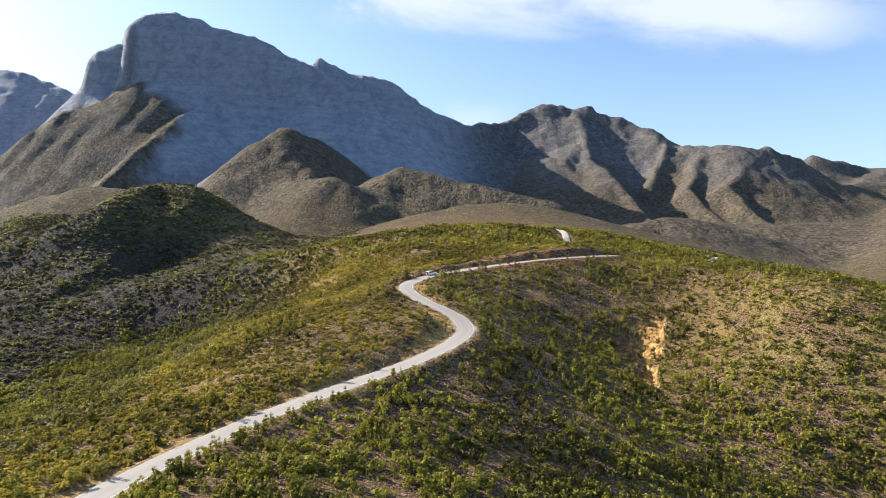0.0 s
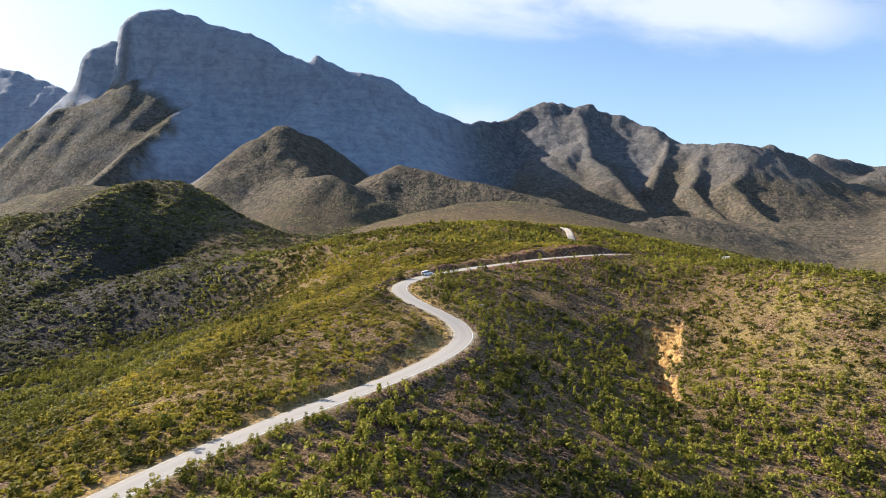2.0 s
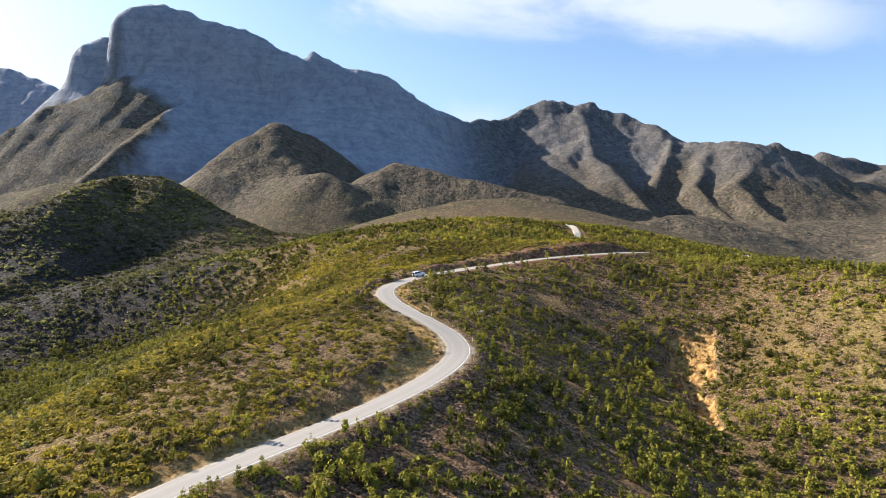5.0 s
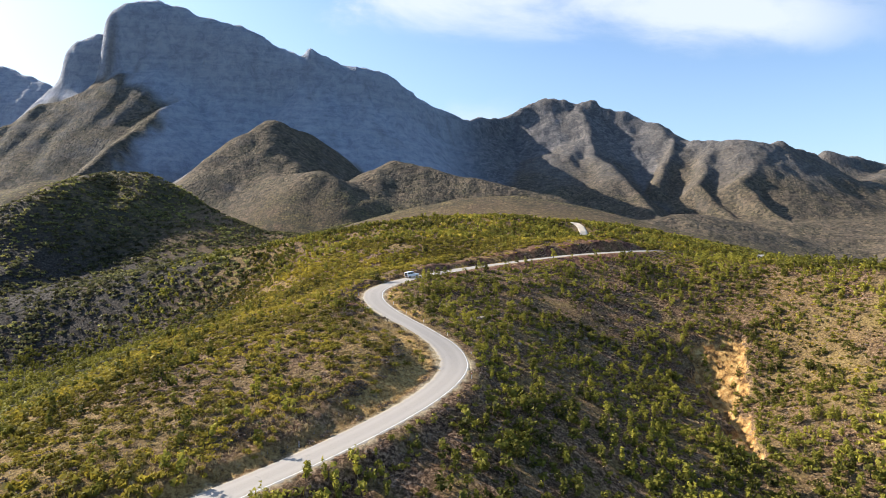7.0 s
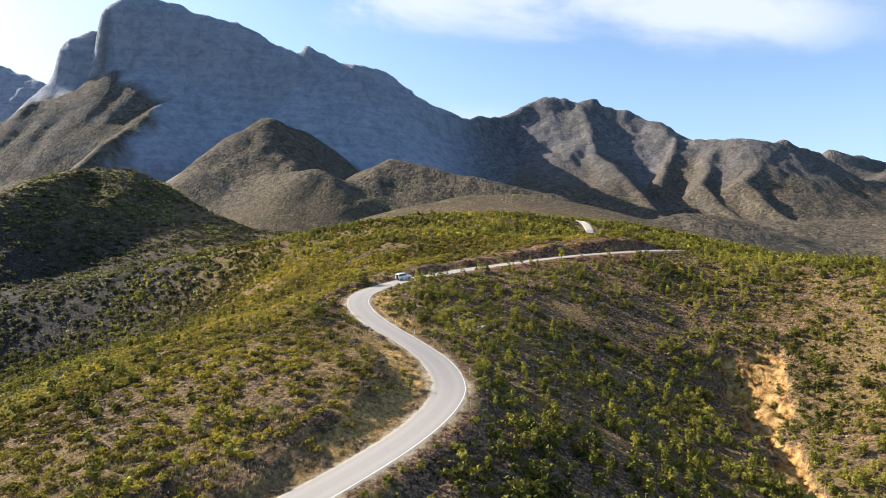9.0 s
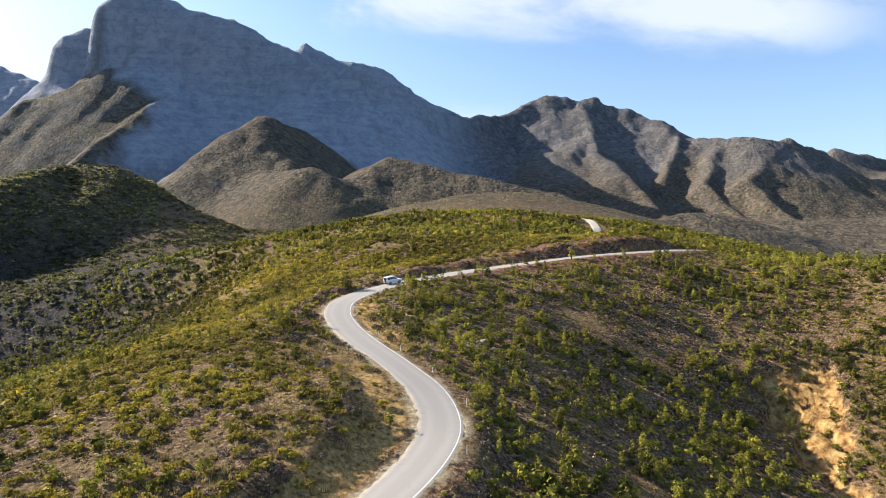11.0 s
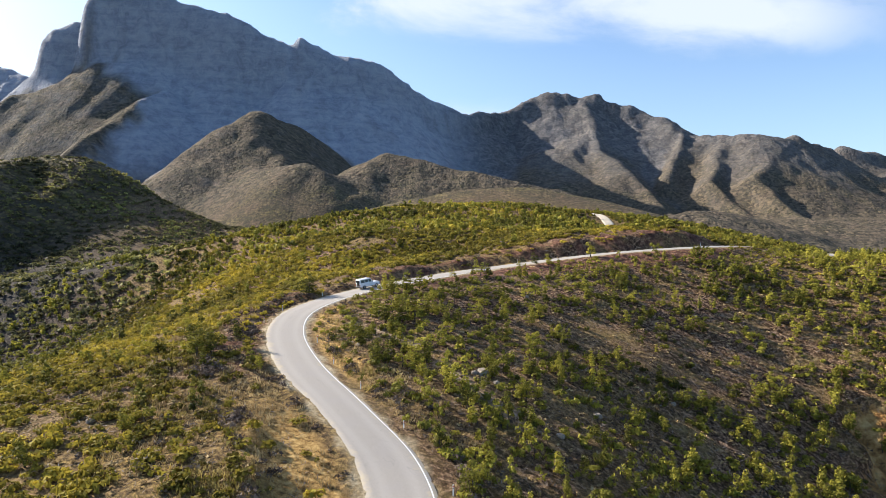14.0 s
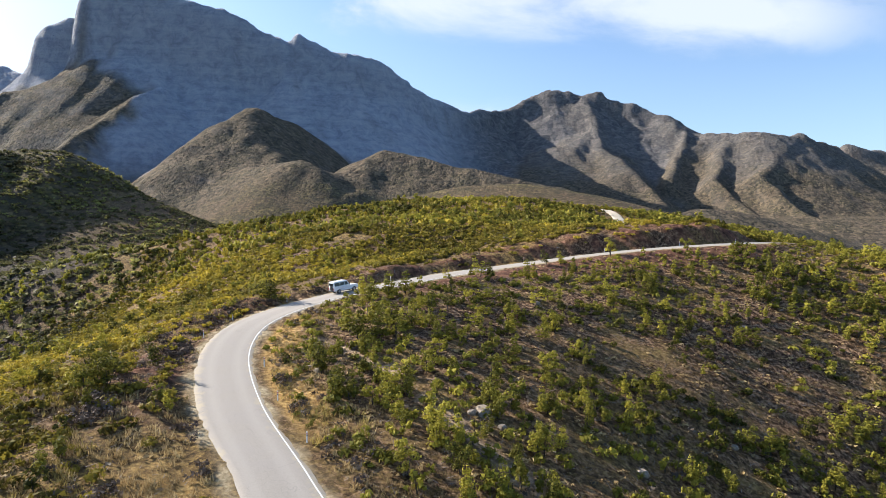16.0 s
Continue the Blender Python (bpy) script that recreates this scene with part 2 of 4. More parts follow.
def curve_through(points, step):
    """Even steps along a smooth curve through plan points."""
    p = np.array(points, dtype=float)
    p = np.vstack([2 * p[0] - p[1], p, 2 * p[-1] - p[-2]])
    fine = []
    for i in range(1, len(p) - 2):
        for t in np.linspace(0, 1, 60, endpoint=False):
            a, b, c, d = p[i - 1], p[i], p[i + 1], p[i + 2]
            fine.append(0.5 * (2 * b + (c - a) * t + (2 * a - 5 * b + 4 * c - d) * t * t + (3 * b - a - 3 * c + d) * t ** 3))
    fine = np.array(fine)
    s = np.concatenate([[0], np.cumsum(np.hypot(*np.diff(fine, axis=0).T))])
    at = np.arange(0, s[-1], step)
    return np.stack([np.interp(at, s, fine[:, 0]), np.interp(at, s, fine[:, 1])], 1)


def natural(x, y):
    """The land before the road was cut."""
    w = smooth(x, -300, -170) * (1 - smooth(x, 215, 300)) * smooth(y, -60, 60) * (1 - smooth(y, 325, 392))
    z = far_land(x, y) * (1 - w) + spur(x, y) * w
    z = z - 4.0 * np.exp(-((x - 150) / 38.0) ** 2 - ((y - 358) / 27.0) ** 2)
    z = z - 7.0 * np.exp(-((x - 92) / 30.0) ** 2 - ((y - 412) / 28.0) ** 2)
    craggy = smooth(z, 110, 300) * smooth(y, 900, 1200) * (0.25 + 0.75 * smooth(x, -1060, -960))
    east = smooth(x, 40, 260)
    z = z + smooth(z, 330, 430) * (1 - east) * 2.2 * np.sin(z / 4.6 + 1.6 * fbm(x, y, 150, 3, 45))
    z = z + craggy * ((2 + 3.5 * east) * (ridged(x, y, 120, 5, 41) - 0.6) + east * (2.2 * ridged(x, y, 50, 4, 47) + 2.0 * np.abs(fbm(x, y, 30, 3, 49)))) + smooth(y, 600, 1000) * (2.6 * fbm(x, y, 60, 4, 51) + 1.7 * (ridged(x, y, 95, 3, 53) - 0.5) + 0.6 * (ridged(x, y, 40, 3, 57) - 0.5))
    return z


def road_frames():
    c = curve_through(ROAD, 1.0)
    z = natural(c[:, 0].copy(), c[:, 1].copy())
    pad = np.concatenate([np.full(14, z[0]), z, np.full(14, z[-1])])
    z = np.convolve(pad, np.ones(29) / 29, "valid")
    t = np.gradient(c, axis=0)
    t /= np.linalg.norm(t, axis=1)[:, None]
    return c, z, np.stack([t[:, 1], -t[:, 0]], 1)      # plan, height, the way to its right side


ROAD_C, ROAD_Z, ROAD_R = road_frames()


def from_road(x, y):
    """Distance to the road's middle line, signed to its right, and the index along it."""
    dist, index = np.full(x.shape, 1e3), np.zeros(x.shape, dtype=int)
    near = (x > -110) & (x < 330) & (y > -300) & (y < 600)
    xs, ys = x[near], y[near]
    best, bi = np.full(xs.shape, 1e9), np.zeros(xs.shape, dtype=int)
    for lo in range(0, len(xs), 20000):
        hi = lo + 20000
        d2 = (xs[lo:hi, None] - ROAD_C[None, ::2, 0]) ** 2 + (ys[lo:hi, None] - ROAD_C[None, ::2, 1]) ** 2
        j = d2.argmin(1)
        bi[lo:hi] = j * 2
        best[lo:hi] = np.sqrt(d2[np.arange(len(j)), j])
    dx, dy = xs - ROAD_C[bi, 0], ys - ROAD_C[bi, 1]
    side = dx * ROAD_R[bi, 0] + dy * ROAD_R[bi, 1]
    dist[near] = np.where(best < 6, side, np.sign(side) * best)
    index[near] = bi
    return dist, index


def bank_height(index, dist):
    """How high the cutting stands on the uphill, left side of the road."""
    y, x = ROAD_C[index, 1], ROAD_C[index, 0]
    far_cut = (0.45 * smooth(x, -4, 8) + 0.55 * smooth(x, 14, 40)) * (1 - smooth(x, 84, 96)) * (y > 262) * 3.0
    bend = smooth(y, 215, 232) * (1 - smooth(y, 255, 262)) * (x < 0) * 1.5
    first = smooth(y, 166, 180) * (1 - smooth(y, 205, 215)) * 1.4
    low = 0.5 * (y < 170) + 0.6 * ((y > 258) & (x < 20))
    return far_cut + bend + first + low


def scar_amount(x, y):
    """The washed-out gully head of bare ochre earth, and its trail down the gully."""
    wob = fbm(x, y, 9, 3, 77)
    head = np.exp(-(((x - 83.5 - 0.25 * (y - 236.5)) / (8.5 + 4.0 * wob)) ** 2 + ((y - 236.5) / (9.0 + 3.5 * wob)) ** 2) ** 1.5)
    mid = 72 + 0.28 * (y - 205)
    trail = np.exp(-((x - mid - 1.5 + 3.5 * wob) / 2.6) ** 2) * smooth(fbm(x, y, 14, 2, 78), -0.3, 0.1) * smooth(y, 186, 200) * (1 - smooth(y, 232, 240))
    lower = np.exp(-(((x - 78.5) / (4.4 + 2.6 * wob)) ** 2 + ((y - 224) / (6.0 + 2.0 * wob)) ** 2) ** 1.5)
    return np.clip(head + lower + 0.85 * trail, 0, 1)


def land(x, y, full=False):
    """Height of the ground; with full also the road distance, bare bank, verge and scar amounts."""
    x, y = np.asarray(x, dtype=float), np.asarray(y, dtype=float)
    z = natural(x, y)
    near = smooth(y, -100, 60) * (1 - smooth(y, 420, 620)) * smooth(x, -420, -260) * (1 - smooth(x, 300, 420))
    z = z + near * (0.55 * fbm(x, y, 14, 4, 61) + 0.9 * fbm(x, y, 42, 2, 62))
    scar = scar_amount(x, y)
    pit = smooth(scar, 0.2, 0.6)
    z = z - pit * (1.1 + 1.1 * ridged(x + 0.4 * (y - 238), y * 0.55, 4.2, 4, 71) + 0.5 * ridged(x, y, 2.2, 2, 73))
    z = z - 2.2 * np.exp(-((x - 75) / 8.0) ** 2 - ((y - 236) / 12.0) ** 2)      # washed lower on the west, so that the bare wall faces the sun
    # the gully itself
    gx = 72 + 0.28 * (y - 205)
    z = z - 1.2 * np.exp(-((x - gx) / 5.0) ** 2) * smooth(y, 150, 190) * (1 - smooth(y, 235, 248))
    dist, index = from_road(x, y)
    a = np.abs(dist)
    zr = ROAD_Z[index]
    left = dist < 0
    bank = bank_height(index, dist) * (0.8 + 0.3 * fbm(x, y, 7, 3, 81))
    shoulder = 4.8 * smooth(ROAD_C[index, 1], 156, 168) * (1 - smooth(ROAD_C[index, 1], 204, 216))
    z = z + np.where(left, bank * smooth(a - shoulder, 4.6, 7.4) * (1 - smooth(a, 14, 34)), 0.0)
    reach = np.where(left, 6.2 + 1.1 * shoulder, 9.0)
    mixed = smooth(a, 4.0, reach)
    z = np.where(a < 60, (zr - 0.12 + 0.06 * smooth(a, 2.5, 3.1) - 0.15 * smooth(a, 3.6, 4.6)) * (1 - mixed) + z * mixed, z)
    z = z - 0.9 * (1 - smooth(a, 2.2, 7.0)) * (1 - smooth(y, 62, 92))
    if not full:
        return z
    cut = np.where(left, np.clip(bank / 1.6, 0, 1) * smooth(fbm(x, y, 5, 3, 83), -0.45, 0.35) * smooth(a, 4.2, 5.0) * (1 - smooth(a, 7.0 + bank, 10.0 + 2.0 * bank)), 0.0)
    verge = smooth(a, 2.2, 2.7) * (1 - smooth(a + 1.2 * fbm(x, y, 4, 3, 91), 2.8, 3.9))
    yr = ROAD_C[index, 1]
    dry = np.where(left, smooth(yr, 160, 172) * (1 - smooth(yr, 206, 218)) * smooth(a, 4.2, 5.2) * (1 - smooth(a + 1.5 * fbm(x, y, 6, 3, 95), 9.0, 13.5)), 0.0)
    dry = np.maximum(dry, np.where(left, (1 - smooth(yr, 150, 168)) * smooth(a, 3.4, 4.0) * (1 - smooth(a + 1.2 * fbm(x, y, 6, 3, 97), 5.0, 7.5)) * 0.8, 0.0))
    dry = np.maximum(dry, np.where(dist > 0, smooth(yr, 212, 222) * (1 - smooth(yr, 256, 264)) * smooth(a, 3.8, 4.6) * (1 - smooth(a + 2.0 * fbm(x, y, 6, 3, 96), 6.5, 10.0)), 0.0))
    xr = ROAD_C[index, 0]
    spoil = 0.85 * (dist > 0) * (yr > 262) * smooth(xr, -6, 4) * (1 - smooth(xr, 70, 90)) * smooth(a, 3.8, 4.6) * (1 - smooth(a + 3.0 * fbm(x, y, 7, 3, 85), 8.0, 14.0))
    return z, dist, index, np.maximum(cut * (1 - 0.7 * dry), spoil), verge, scar, dry


def ground_at(x, y):
    return float(land(np.array([x]), np.array([y]))[0])


# ---------------------------------------------------------------- materials


class Mat:
    def __init__(self, name, roughness=0.85, specular=0.2):
        self.m = bpy.data.materials.new(name)
        self.m.use_nodes = True
        self.t = self.m.node_tree
        self.b = self.t.nodes["Principled BSDF"]
        self.b.inputs["Roughness"].default_value = roughness
        self.b.inputs["Specular IOR Level"].default_value = specular
        self.out = self.t.nodes["Material Output"]
        self.pos = self.t.nodes.new("ShaderNodeTexCoord").outputs["Object"]

    def noise(self, scale, detail=4.0, rough=0.55, vector=None, distortion=0.0):
        n = self.t.nodes.new("ShaderNodeTexNoise")
        n.inputs["Scale"].default_value, n.inputs["Detail"].default_value = scale, detail
        n.inputs["Roughness"].default_value, n.inputs["Distortion"].default_value = rough, distortion
        self.t.links.new(vector or self.pos, n.inputs["Vector"])
        return n.outputs["Fac"]

    def attr(self, name):
        n = self.t.nodes.new("ShaderNodeAttribute")
        n.attribute_name = name
        return n.outputs["Fac"]

    def ramp(self, v, *stops):
        n = self.t.nodes.new("ShaderNodeValToRGB")
        e = n.color_ramp.elements
        while len(e) < len(stops):
            e.new(0.5)
        for i, (p, c) in enumerate(stops):
            e[i].position, e[i].color = p, (*c, 1)
        self.t.links.new(v, n.inputs[0])
        return n.outputs[0]

    def range(self, v, lo, hi, a=0.0, b=1.0):
        n = self.t.nodes.new("ShaderNodeMapRange")
        for i, q in ((1, lo), (2, hi), (3, a), (4, b)):
            n.inputs[i].default_value = q
        self.t.links.new(v, n.inputs[0])
        return n.outputs[0]

    def math(self, op, a, b=0.0):
        n = self.t.nodes.new("ShaderNodeMath")
        n.operation = op
        for i, v in enumerate((a, b)):
            if isinstance(v, (int, float)):
                n.inputs[i].default_value = v
            else:
                self.t.links.new(v, n.inputs[i])
        return n.outputs[0]

    def mix(self, f, a, b, how="MIX"):
        n = self.t.nodes.new("ShaderNodeMix")
        n.data_type, n.blend_type = "RGBA", how
        for i, v in ((0, f), (6, a), (7, b)):
            if isinstance(v, tuple):
                n.inputs[i].default_value = (*v, 1)
            elif isinstance(v, (int, float)):
                n.inputs[i].default_value = v
            else:
                self.t.links.new(v, n.inputs[i])
        return n.outputs[2]

    def bump(self, height, strength, distance):
        n = self.t.nodes.new("ShaderNodeBump")
        n.inputs["Strength"].default_value, n.inputs["Distance"].default_value = strength, distance
        self.t.links.new(height, n.inputs["Height"])
        self.t.links.new(n.outputs[0], self.b.inputs["Normal"])

    def color(self, c):
        if isinstance(c, tuple):
            self.b.inputs["Base Color"].default_value = (*c, 1)
        else:
            self.t.links.new(c, self.b.inputs["Base Color"])
        return self

    def leafy(self, c, share):
        """Light that passes through thin leaves."""
        tr = self.t.nodes.new("ShaderNodeBsdfTranslucent")
        self.t.links.new(c, tr.inputs[0])
        mx = self.t.nodes.new("ShaderNodeMixShader")
        mx.inputs[0].default_value = share
        self.t.links.new(self.b.outputs[0], mx.inputs[1])
        self.t.links.new(tr.outputs[0], mx.inputs[2])
        self.t.links.new(mx.outputs[0], self.out.inputs[0])
        return self


def plain(name, c, roughness=0.6, metallic=0.0, dirt=0.15):
    m = Mat(name, roughness, 0.4)
    m.b.inputs["Metallic"].default_value = metallic
    f = m.range(m.noise(6.0), 0.35, 0.75)
    m.color(m.mix(m.math("MULTIPLY", f, dirt), c, tuple(0.5 * q + 0.05 for q in c)))
    return m.m


def ground_material():
    m = Mat("heath_ground", 0.95, 0.08)
    fine, mid, broad = m.noise(1.5, 9, 0.82), m.noise(0.16, 5, 0.6), m.noise(0.022, 4, 0.55)
    litter = m.ramp(fine, (0.42, (0.018, 0.011, 0.008)), (0.505, (0.122, 0.071, 0.043)), (0.595, (0.44, 0.29, 0.18)))
    straw = m.ramp(m.noise(1.4, 9, 0.8), (0.41, (0.044, 0.032, 0.011)), (0.51, (0.215, 0.155, 0.058)), (0.64, (0.48, 0.36, 0.15)))
    herb = m.ramp(m.noise(1.7, 8, 0.74), (0.39, (0.036, 0.025, 0.013)), (0.50, (0.165, 0.108, 0.045)), (0.61, (0.40, 0.27, 0.095)))
    near = m.mix(m.math("MAXIMUM", m.range(mid, 0.48, 0.68, 0.0, 0.75), m.attr("open")), litter, straw)
    near = m.mix(m.math("MULTIPLY", m.range(broad, 0.45, 0.65), 0.45), near, herb)
    near = m.mix(m.math("MULTIPLY", m.attr("heath"), 0.8), near, herb)
    # far slopes, where single bushes are too small to build
    cells = m.t.nodes.new("ShaderNodeTexVoronoi")
    cells.inputs["Scale"].default_value = 0.40
    m.t.links.new(m.pos, cells.inputs["Vector"])
    tint = m.t.nodes.new("ShaderNodeSeparateColor")
    m.t.links.new(cells.outputs["Color"], tint.inputs[0])
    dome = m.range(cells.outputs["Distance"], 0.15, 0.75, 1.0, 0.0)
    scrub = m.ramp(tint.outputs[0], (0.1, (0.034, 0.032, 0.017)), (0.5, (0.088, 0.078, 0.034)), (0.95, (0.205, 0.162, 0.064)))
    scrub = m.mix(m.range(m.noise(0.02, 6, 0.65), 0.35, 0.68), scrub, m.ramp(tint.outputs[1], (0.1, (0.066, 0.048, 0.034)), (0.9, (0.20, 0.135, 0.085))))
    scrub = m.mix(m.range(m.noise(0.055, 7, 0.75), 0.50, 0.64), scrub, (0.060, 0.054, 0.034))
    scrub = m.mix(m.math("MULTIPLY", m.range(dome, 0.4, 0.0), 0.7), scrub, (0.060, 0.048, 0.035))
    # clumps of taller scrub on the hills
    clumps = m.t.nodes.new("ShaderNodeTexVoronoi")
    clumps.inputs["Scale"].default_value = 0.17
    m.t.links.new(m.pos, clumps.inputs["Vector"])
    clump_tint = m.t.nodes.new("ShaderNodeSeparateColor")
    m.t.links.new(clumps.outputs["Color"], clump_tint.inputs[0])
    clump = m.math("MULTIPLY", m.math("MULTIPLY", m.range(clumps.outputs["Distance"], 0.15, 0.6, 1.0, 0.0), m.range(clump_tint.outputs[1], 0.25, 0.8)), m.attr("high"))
    # greyer scrub on the distant hills: haze mixed into the base colour
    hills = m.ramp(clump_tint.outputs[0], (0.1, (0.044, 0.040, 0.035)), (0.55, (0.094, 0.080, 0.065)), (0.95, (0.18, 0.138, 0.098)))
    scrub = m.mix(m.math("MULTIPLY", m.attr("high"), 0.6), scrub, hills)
    burnt = m.ramp(m.noise(0.8, 8, 0.75), (0.40, (0.020, 0.017, 0.015)), (0.52, (0.050, 0.042, 0.035)), (0.66, (0.13, 0.105, 0.083)))
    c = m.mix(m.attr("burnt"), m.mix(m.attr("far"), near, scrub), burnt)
    geo = m.t.nodes.new("ShaderNodeNewGeometry")
    sep = m.t.nodes.new("ShaderNodeSeparateXYZ")
    m.t.links.new(geo.outputs["Normal"], sep.inputs[0])
    steep = m.math("MULTIPLY", m.range(m.math("ADD", sep.outputs[2], m.range(m.noise(0.03, 6, 0.65), 0.2, 0.8, -0.16, 0.16)), 0.74, 0.50), m.attr("far"))
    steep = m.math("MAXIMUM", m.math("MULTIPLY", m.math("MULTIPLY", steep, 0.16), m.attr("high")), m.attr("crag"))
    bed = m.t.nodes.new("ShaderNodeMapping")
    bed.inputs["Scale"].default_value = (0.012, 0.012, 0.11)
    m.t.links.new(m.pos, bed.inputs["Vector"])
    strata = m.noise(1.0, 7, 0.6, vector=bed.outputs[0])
    # wall rock paler and bluer than bare stone: aerial haze put into its colour
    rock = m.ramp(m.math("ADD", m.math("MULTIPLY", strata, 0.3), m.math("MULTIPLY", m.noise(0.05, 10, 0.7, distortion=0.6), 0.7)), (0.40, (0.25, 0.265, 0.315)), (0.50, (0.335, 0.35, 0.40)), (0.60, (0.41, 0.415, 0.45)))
    # darker rock for the sunlit east, blued a little to stand for haze
    east_rock = m.ramp(m.noise(0.06, 10, 0.75, distortion=0.8), (0.38, (0.080, 0.082, 0.094)), (0.50, (0.15, 0.146, 0.152)), (0.62, (0.26, 0.235, 0.225)))
    rock = m.mix(m.attr("east"), rock, east_rock)
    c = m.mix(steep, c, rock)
    # bare earth beside the road, and the washed-out bank
    red = m.ramp(m.noise(0.8, 7, 0.65), (0.36, (0.040, 0.020, 0.016)), (0.52, (0.140, 0.066, 0.046)), (0.68, (0.36, 0.19, 0.115)))
    c = m.mix(m.attr("cut"), c, red)
    c = m.mix(m.attr("dry"), c, m.ramp(m.noise(1.6, 7, 0.7), (0.36, (0.11, 0.062, 0.024)), (0.50, (0.40, 0.245, 0.085)), (0.66, (0.64, 0.44, 0.18))))
    c = m.mix(m.attr("bench"), c, m.ramp(m.noise(1.1, 7, 0.7), (0.36, (0.14, 0.10, 0.07)), (0.52, (0.40, 0.29, 0.19)), (0.68, (0.62, 0.49, 0.34))))
    gravel = m.ramp(m.noise(2.4, 6, 0.6), (0.30, (0.20, 0.155, 0.095)), (0.52, (0.41, 0.33, 0.21)), (0.72, (0.58, 0.49, 0.34)))
    c = m.mix(m.attr("verge"), c, gravel)
    ochre = m.ramp(m.noise(0.55, 7, 0.62), (0.36, (0.13, 0.066, 0.028)), (0.50, (0.44, 0.25, 0.085)), (0.66, (0.68, 0.46, 0.19)))
    c = m.mix(m.range(m.math("ADD", m.attr("scar"), m.range(m.noise(0.9, 6, 0.7), 0.3, 0.7, -0.16, 0.16)), 0.32, 0.44), c, ochre)
    m.color(c)
    lumps = m.math("ADD", m.math("MULTIPLY", m.math("ADD", m.math("ADD", m.math("MULTIPLY", m.noise(0.10, 8, 0.7), 2.5), m.math("MULTIPLY", clump, 2.6)), m.math("MULTIPLY", dome, 0.9)), m.attr("far")), m.math("MULTIPLY", fine, 0.8))
    lumps = m.math("ADD", lumps, m.math("MULTIPLY", m.math("MULTIPLY", m.noise(0.045, 9, 0.75, distortion=0.8), 16.0), steep))
    lumps = m.math("ADD", lumps, m.math("MULTIPLY", m.math("MULTIPLY", m.noise(0.7, 8, 0.7, distortion=1.0), 2.2), m.attr("scar")))
    m.bump(lumps, 0.75, 1.0)
    return m.m


def road_material():
    m = Mat("sealed_road", 0.8, 0.25)
    c = m.ramp(m.noise(9.0, 6, 0.7), (0.25, (0.255, 0.226, 0.194)), (0.75, (0.355, 0.318, 0.278)))
    c = m.mix(m.math("MULTIPLY", m.range(m.noise(0.35, 4, 0.6), 0.40, 0.75), 0.5), c, (0.30, 0.27, 0.25))
    c = m.mix(m.math("MULTIPLY", m.range(m.attr("wheel"), 0.2, 0.9), 0.28), c, (0.41, 0.37, 0.325))
    edge = m.range(m.math("ADD", m.attr("edge"), m.range(m.noise(0.9, 6, 0.7), 0.3, 0.7, -0.32, 0.32)), 0.80, 1.05)
    c = m.mix(m.math("MULTIPLY", edge, 0.7), c, (0.40, 0.335, 0.235))
    crack = m.math("LESS_THAN", m.math("ABSOLUTE", m.math("SUBTRACT", m.noise(0.22, 3, 0.5, distortion=0.5), 0.5)), 0.0022)
    c = m.mix(m.math("MULTIPLY", crack, 0.25), c, (0.16, 0.15, 0.14))
    m.color(c)
    m.bump(m.noise(14.0, 3), 0.25, 0.02)
    return m.m


def leaf_material(name, dark, middle, light, share=0.42):
    m = Mat(name, 0.7, 0.1)
    geo = m.t.nodes.new("ShaderNodeNewGeometry")
    tone = m.math("ADD", m.math("MULTIPLY", m.attr("tone"), 0.72), m.math("MULTIPLY", geo.outputs["Random Per Island"], 0.28))
    c = m.ramp(tone, (0.08, dark), (0.5, middle), (0.92, light))
    m.color(c)
    return m.leafy(c, share).m


def thing_leaf_material(name, dark, middle, light, share=0.42):
    m = Mat(name, 0.7, 0.1)
    geo = m.t.nodes.new("ShaderNodeNewGeometry")
    info = m.t.nodes.new("ShaderNodeObjectInfo")
    tone = m.math("ADD", m.math("MULTIPLY", info.outputs["Random"], 0.6), m.math("MULTIPLY", geo.outputs["Random Per Island"], 0.4))
    c = m.ramp(tone, (0.08, dark), (0.5, middle), (0.92, light))
    m.color(c)
    return m.leafy(c, share).m


GROUND, ASPHALT = ground_material(), road_material()
LEAF_HEATH = leaf_material("heath_leaf", (0.060, 0.049, 0.012), (0.225, 0.182, 0.029), (0.49, 0.375, 0.044), 0.38)
LEAF_MALLEE = leaf_material("mallee_leaf", (0.036, 0.037, 0.010), (0.180, 0.166, 0.027), (0.40, 0.35, 0.050), 0.31)
LEAF_FAR = leaf_material("far_leaf", (0.044, 0.043, 0.024), (0.112, 0.104, 0.046), (0.36, 0.33, 0.095), 0.36)
LEAF_GREY = leaf_material("dry_twig", (0.05, 0.040, 0.034), (0.11, 0.088, 0.072), (0.21, 0.17, 0.13), 0.15)
LEAF_THING = thing_leaf_material("shrub_leaf", (0.036, 0.037, 0.010), (0.184, 0.168, 0.027), (0.42, 0.36, 0.048), 0.31)
LEAF_STRAW = leaf_material("dry_grass", (0.15, 0.105, 0.055), (0.34, 0.245, 0.115), (0.56, 0.43, 0.22), 0.3)
BARK = plain("charred_bark", (0.045, 0.038, 0.032), 0.9)
PALE_GRAVEL = plain("pale_gravel", (0.60, 0.50, 0.37), 0.9, 0, 0.6)
PAINT = plain("road_paint", (0.78, 0.77, 0.74), 0.6, 0, 0.5)

# ---------------------------------------------------------------- the ground, one sheet to the horizon


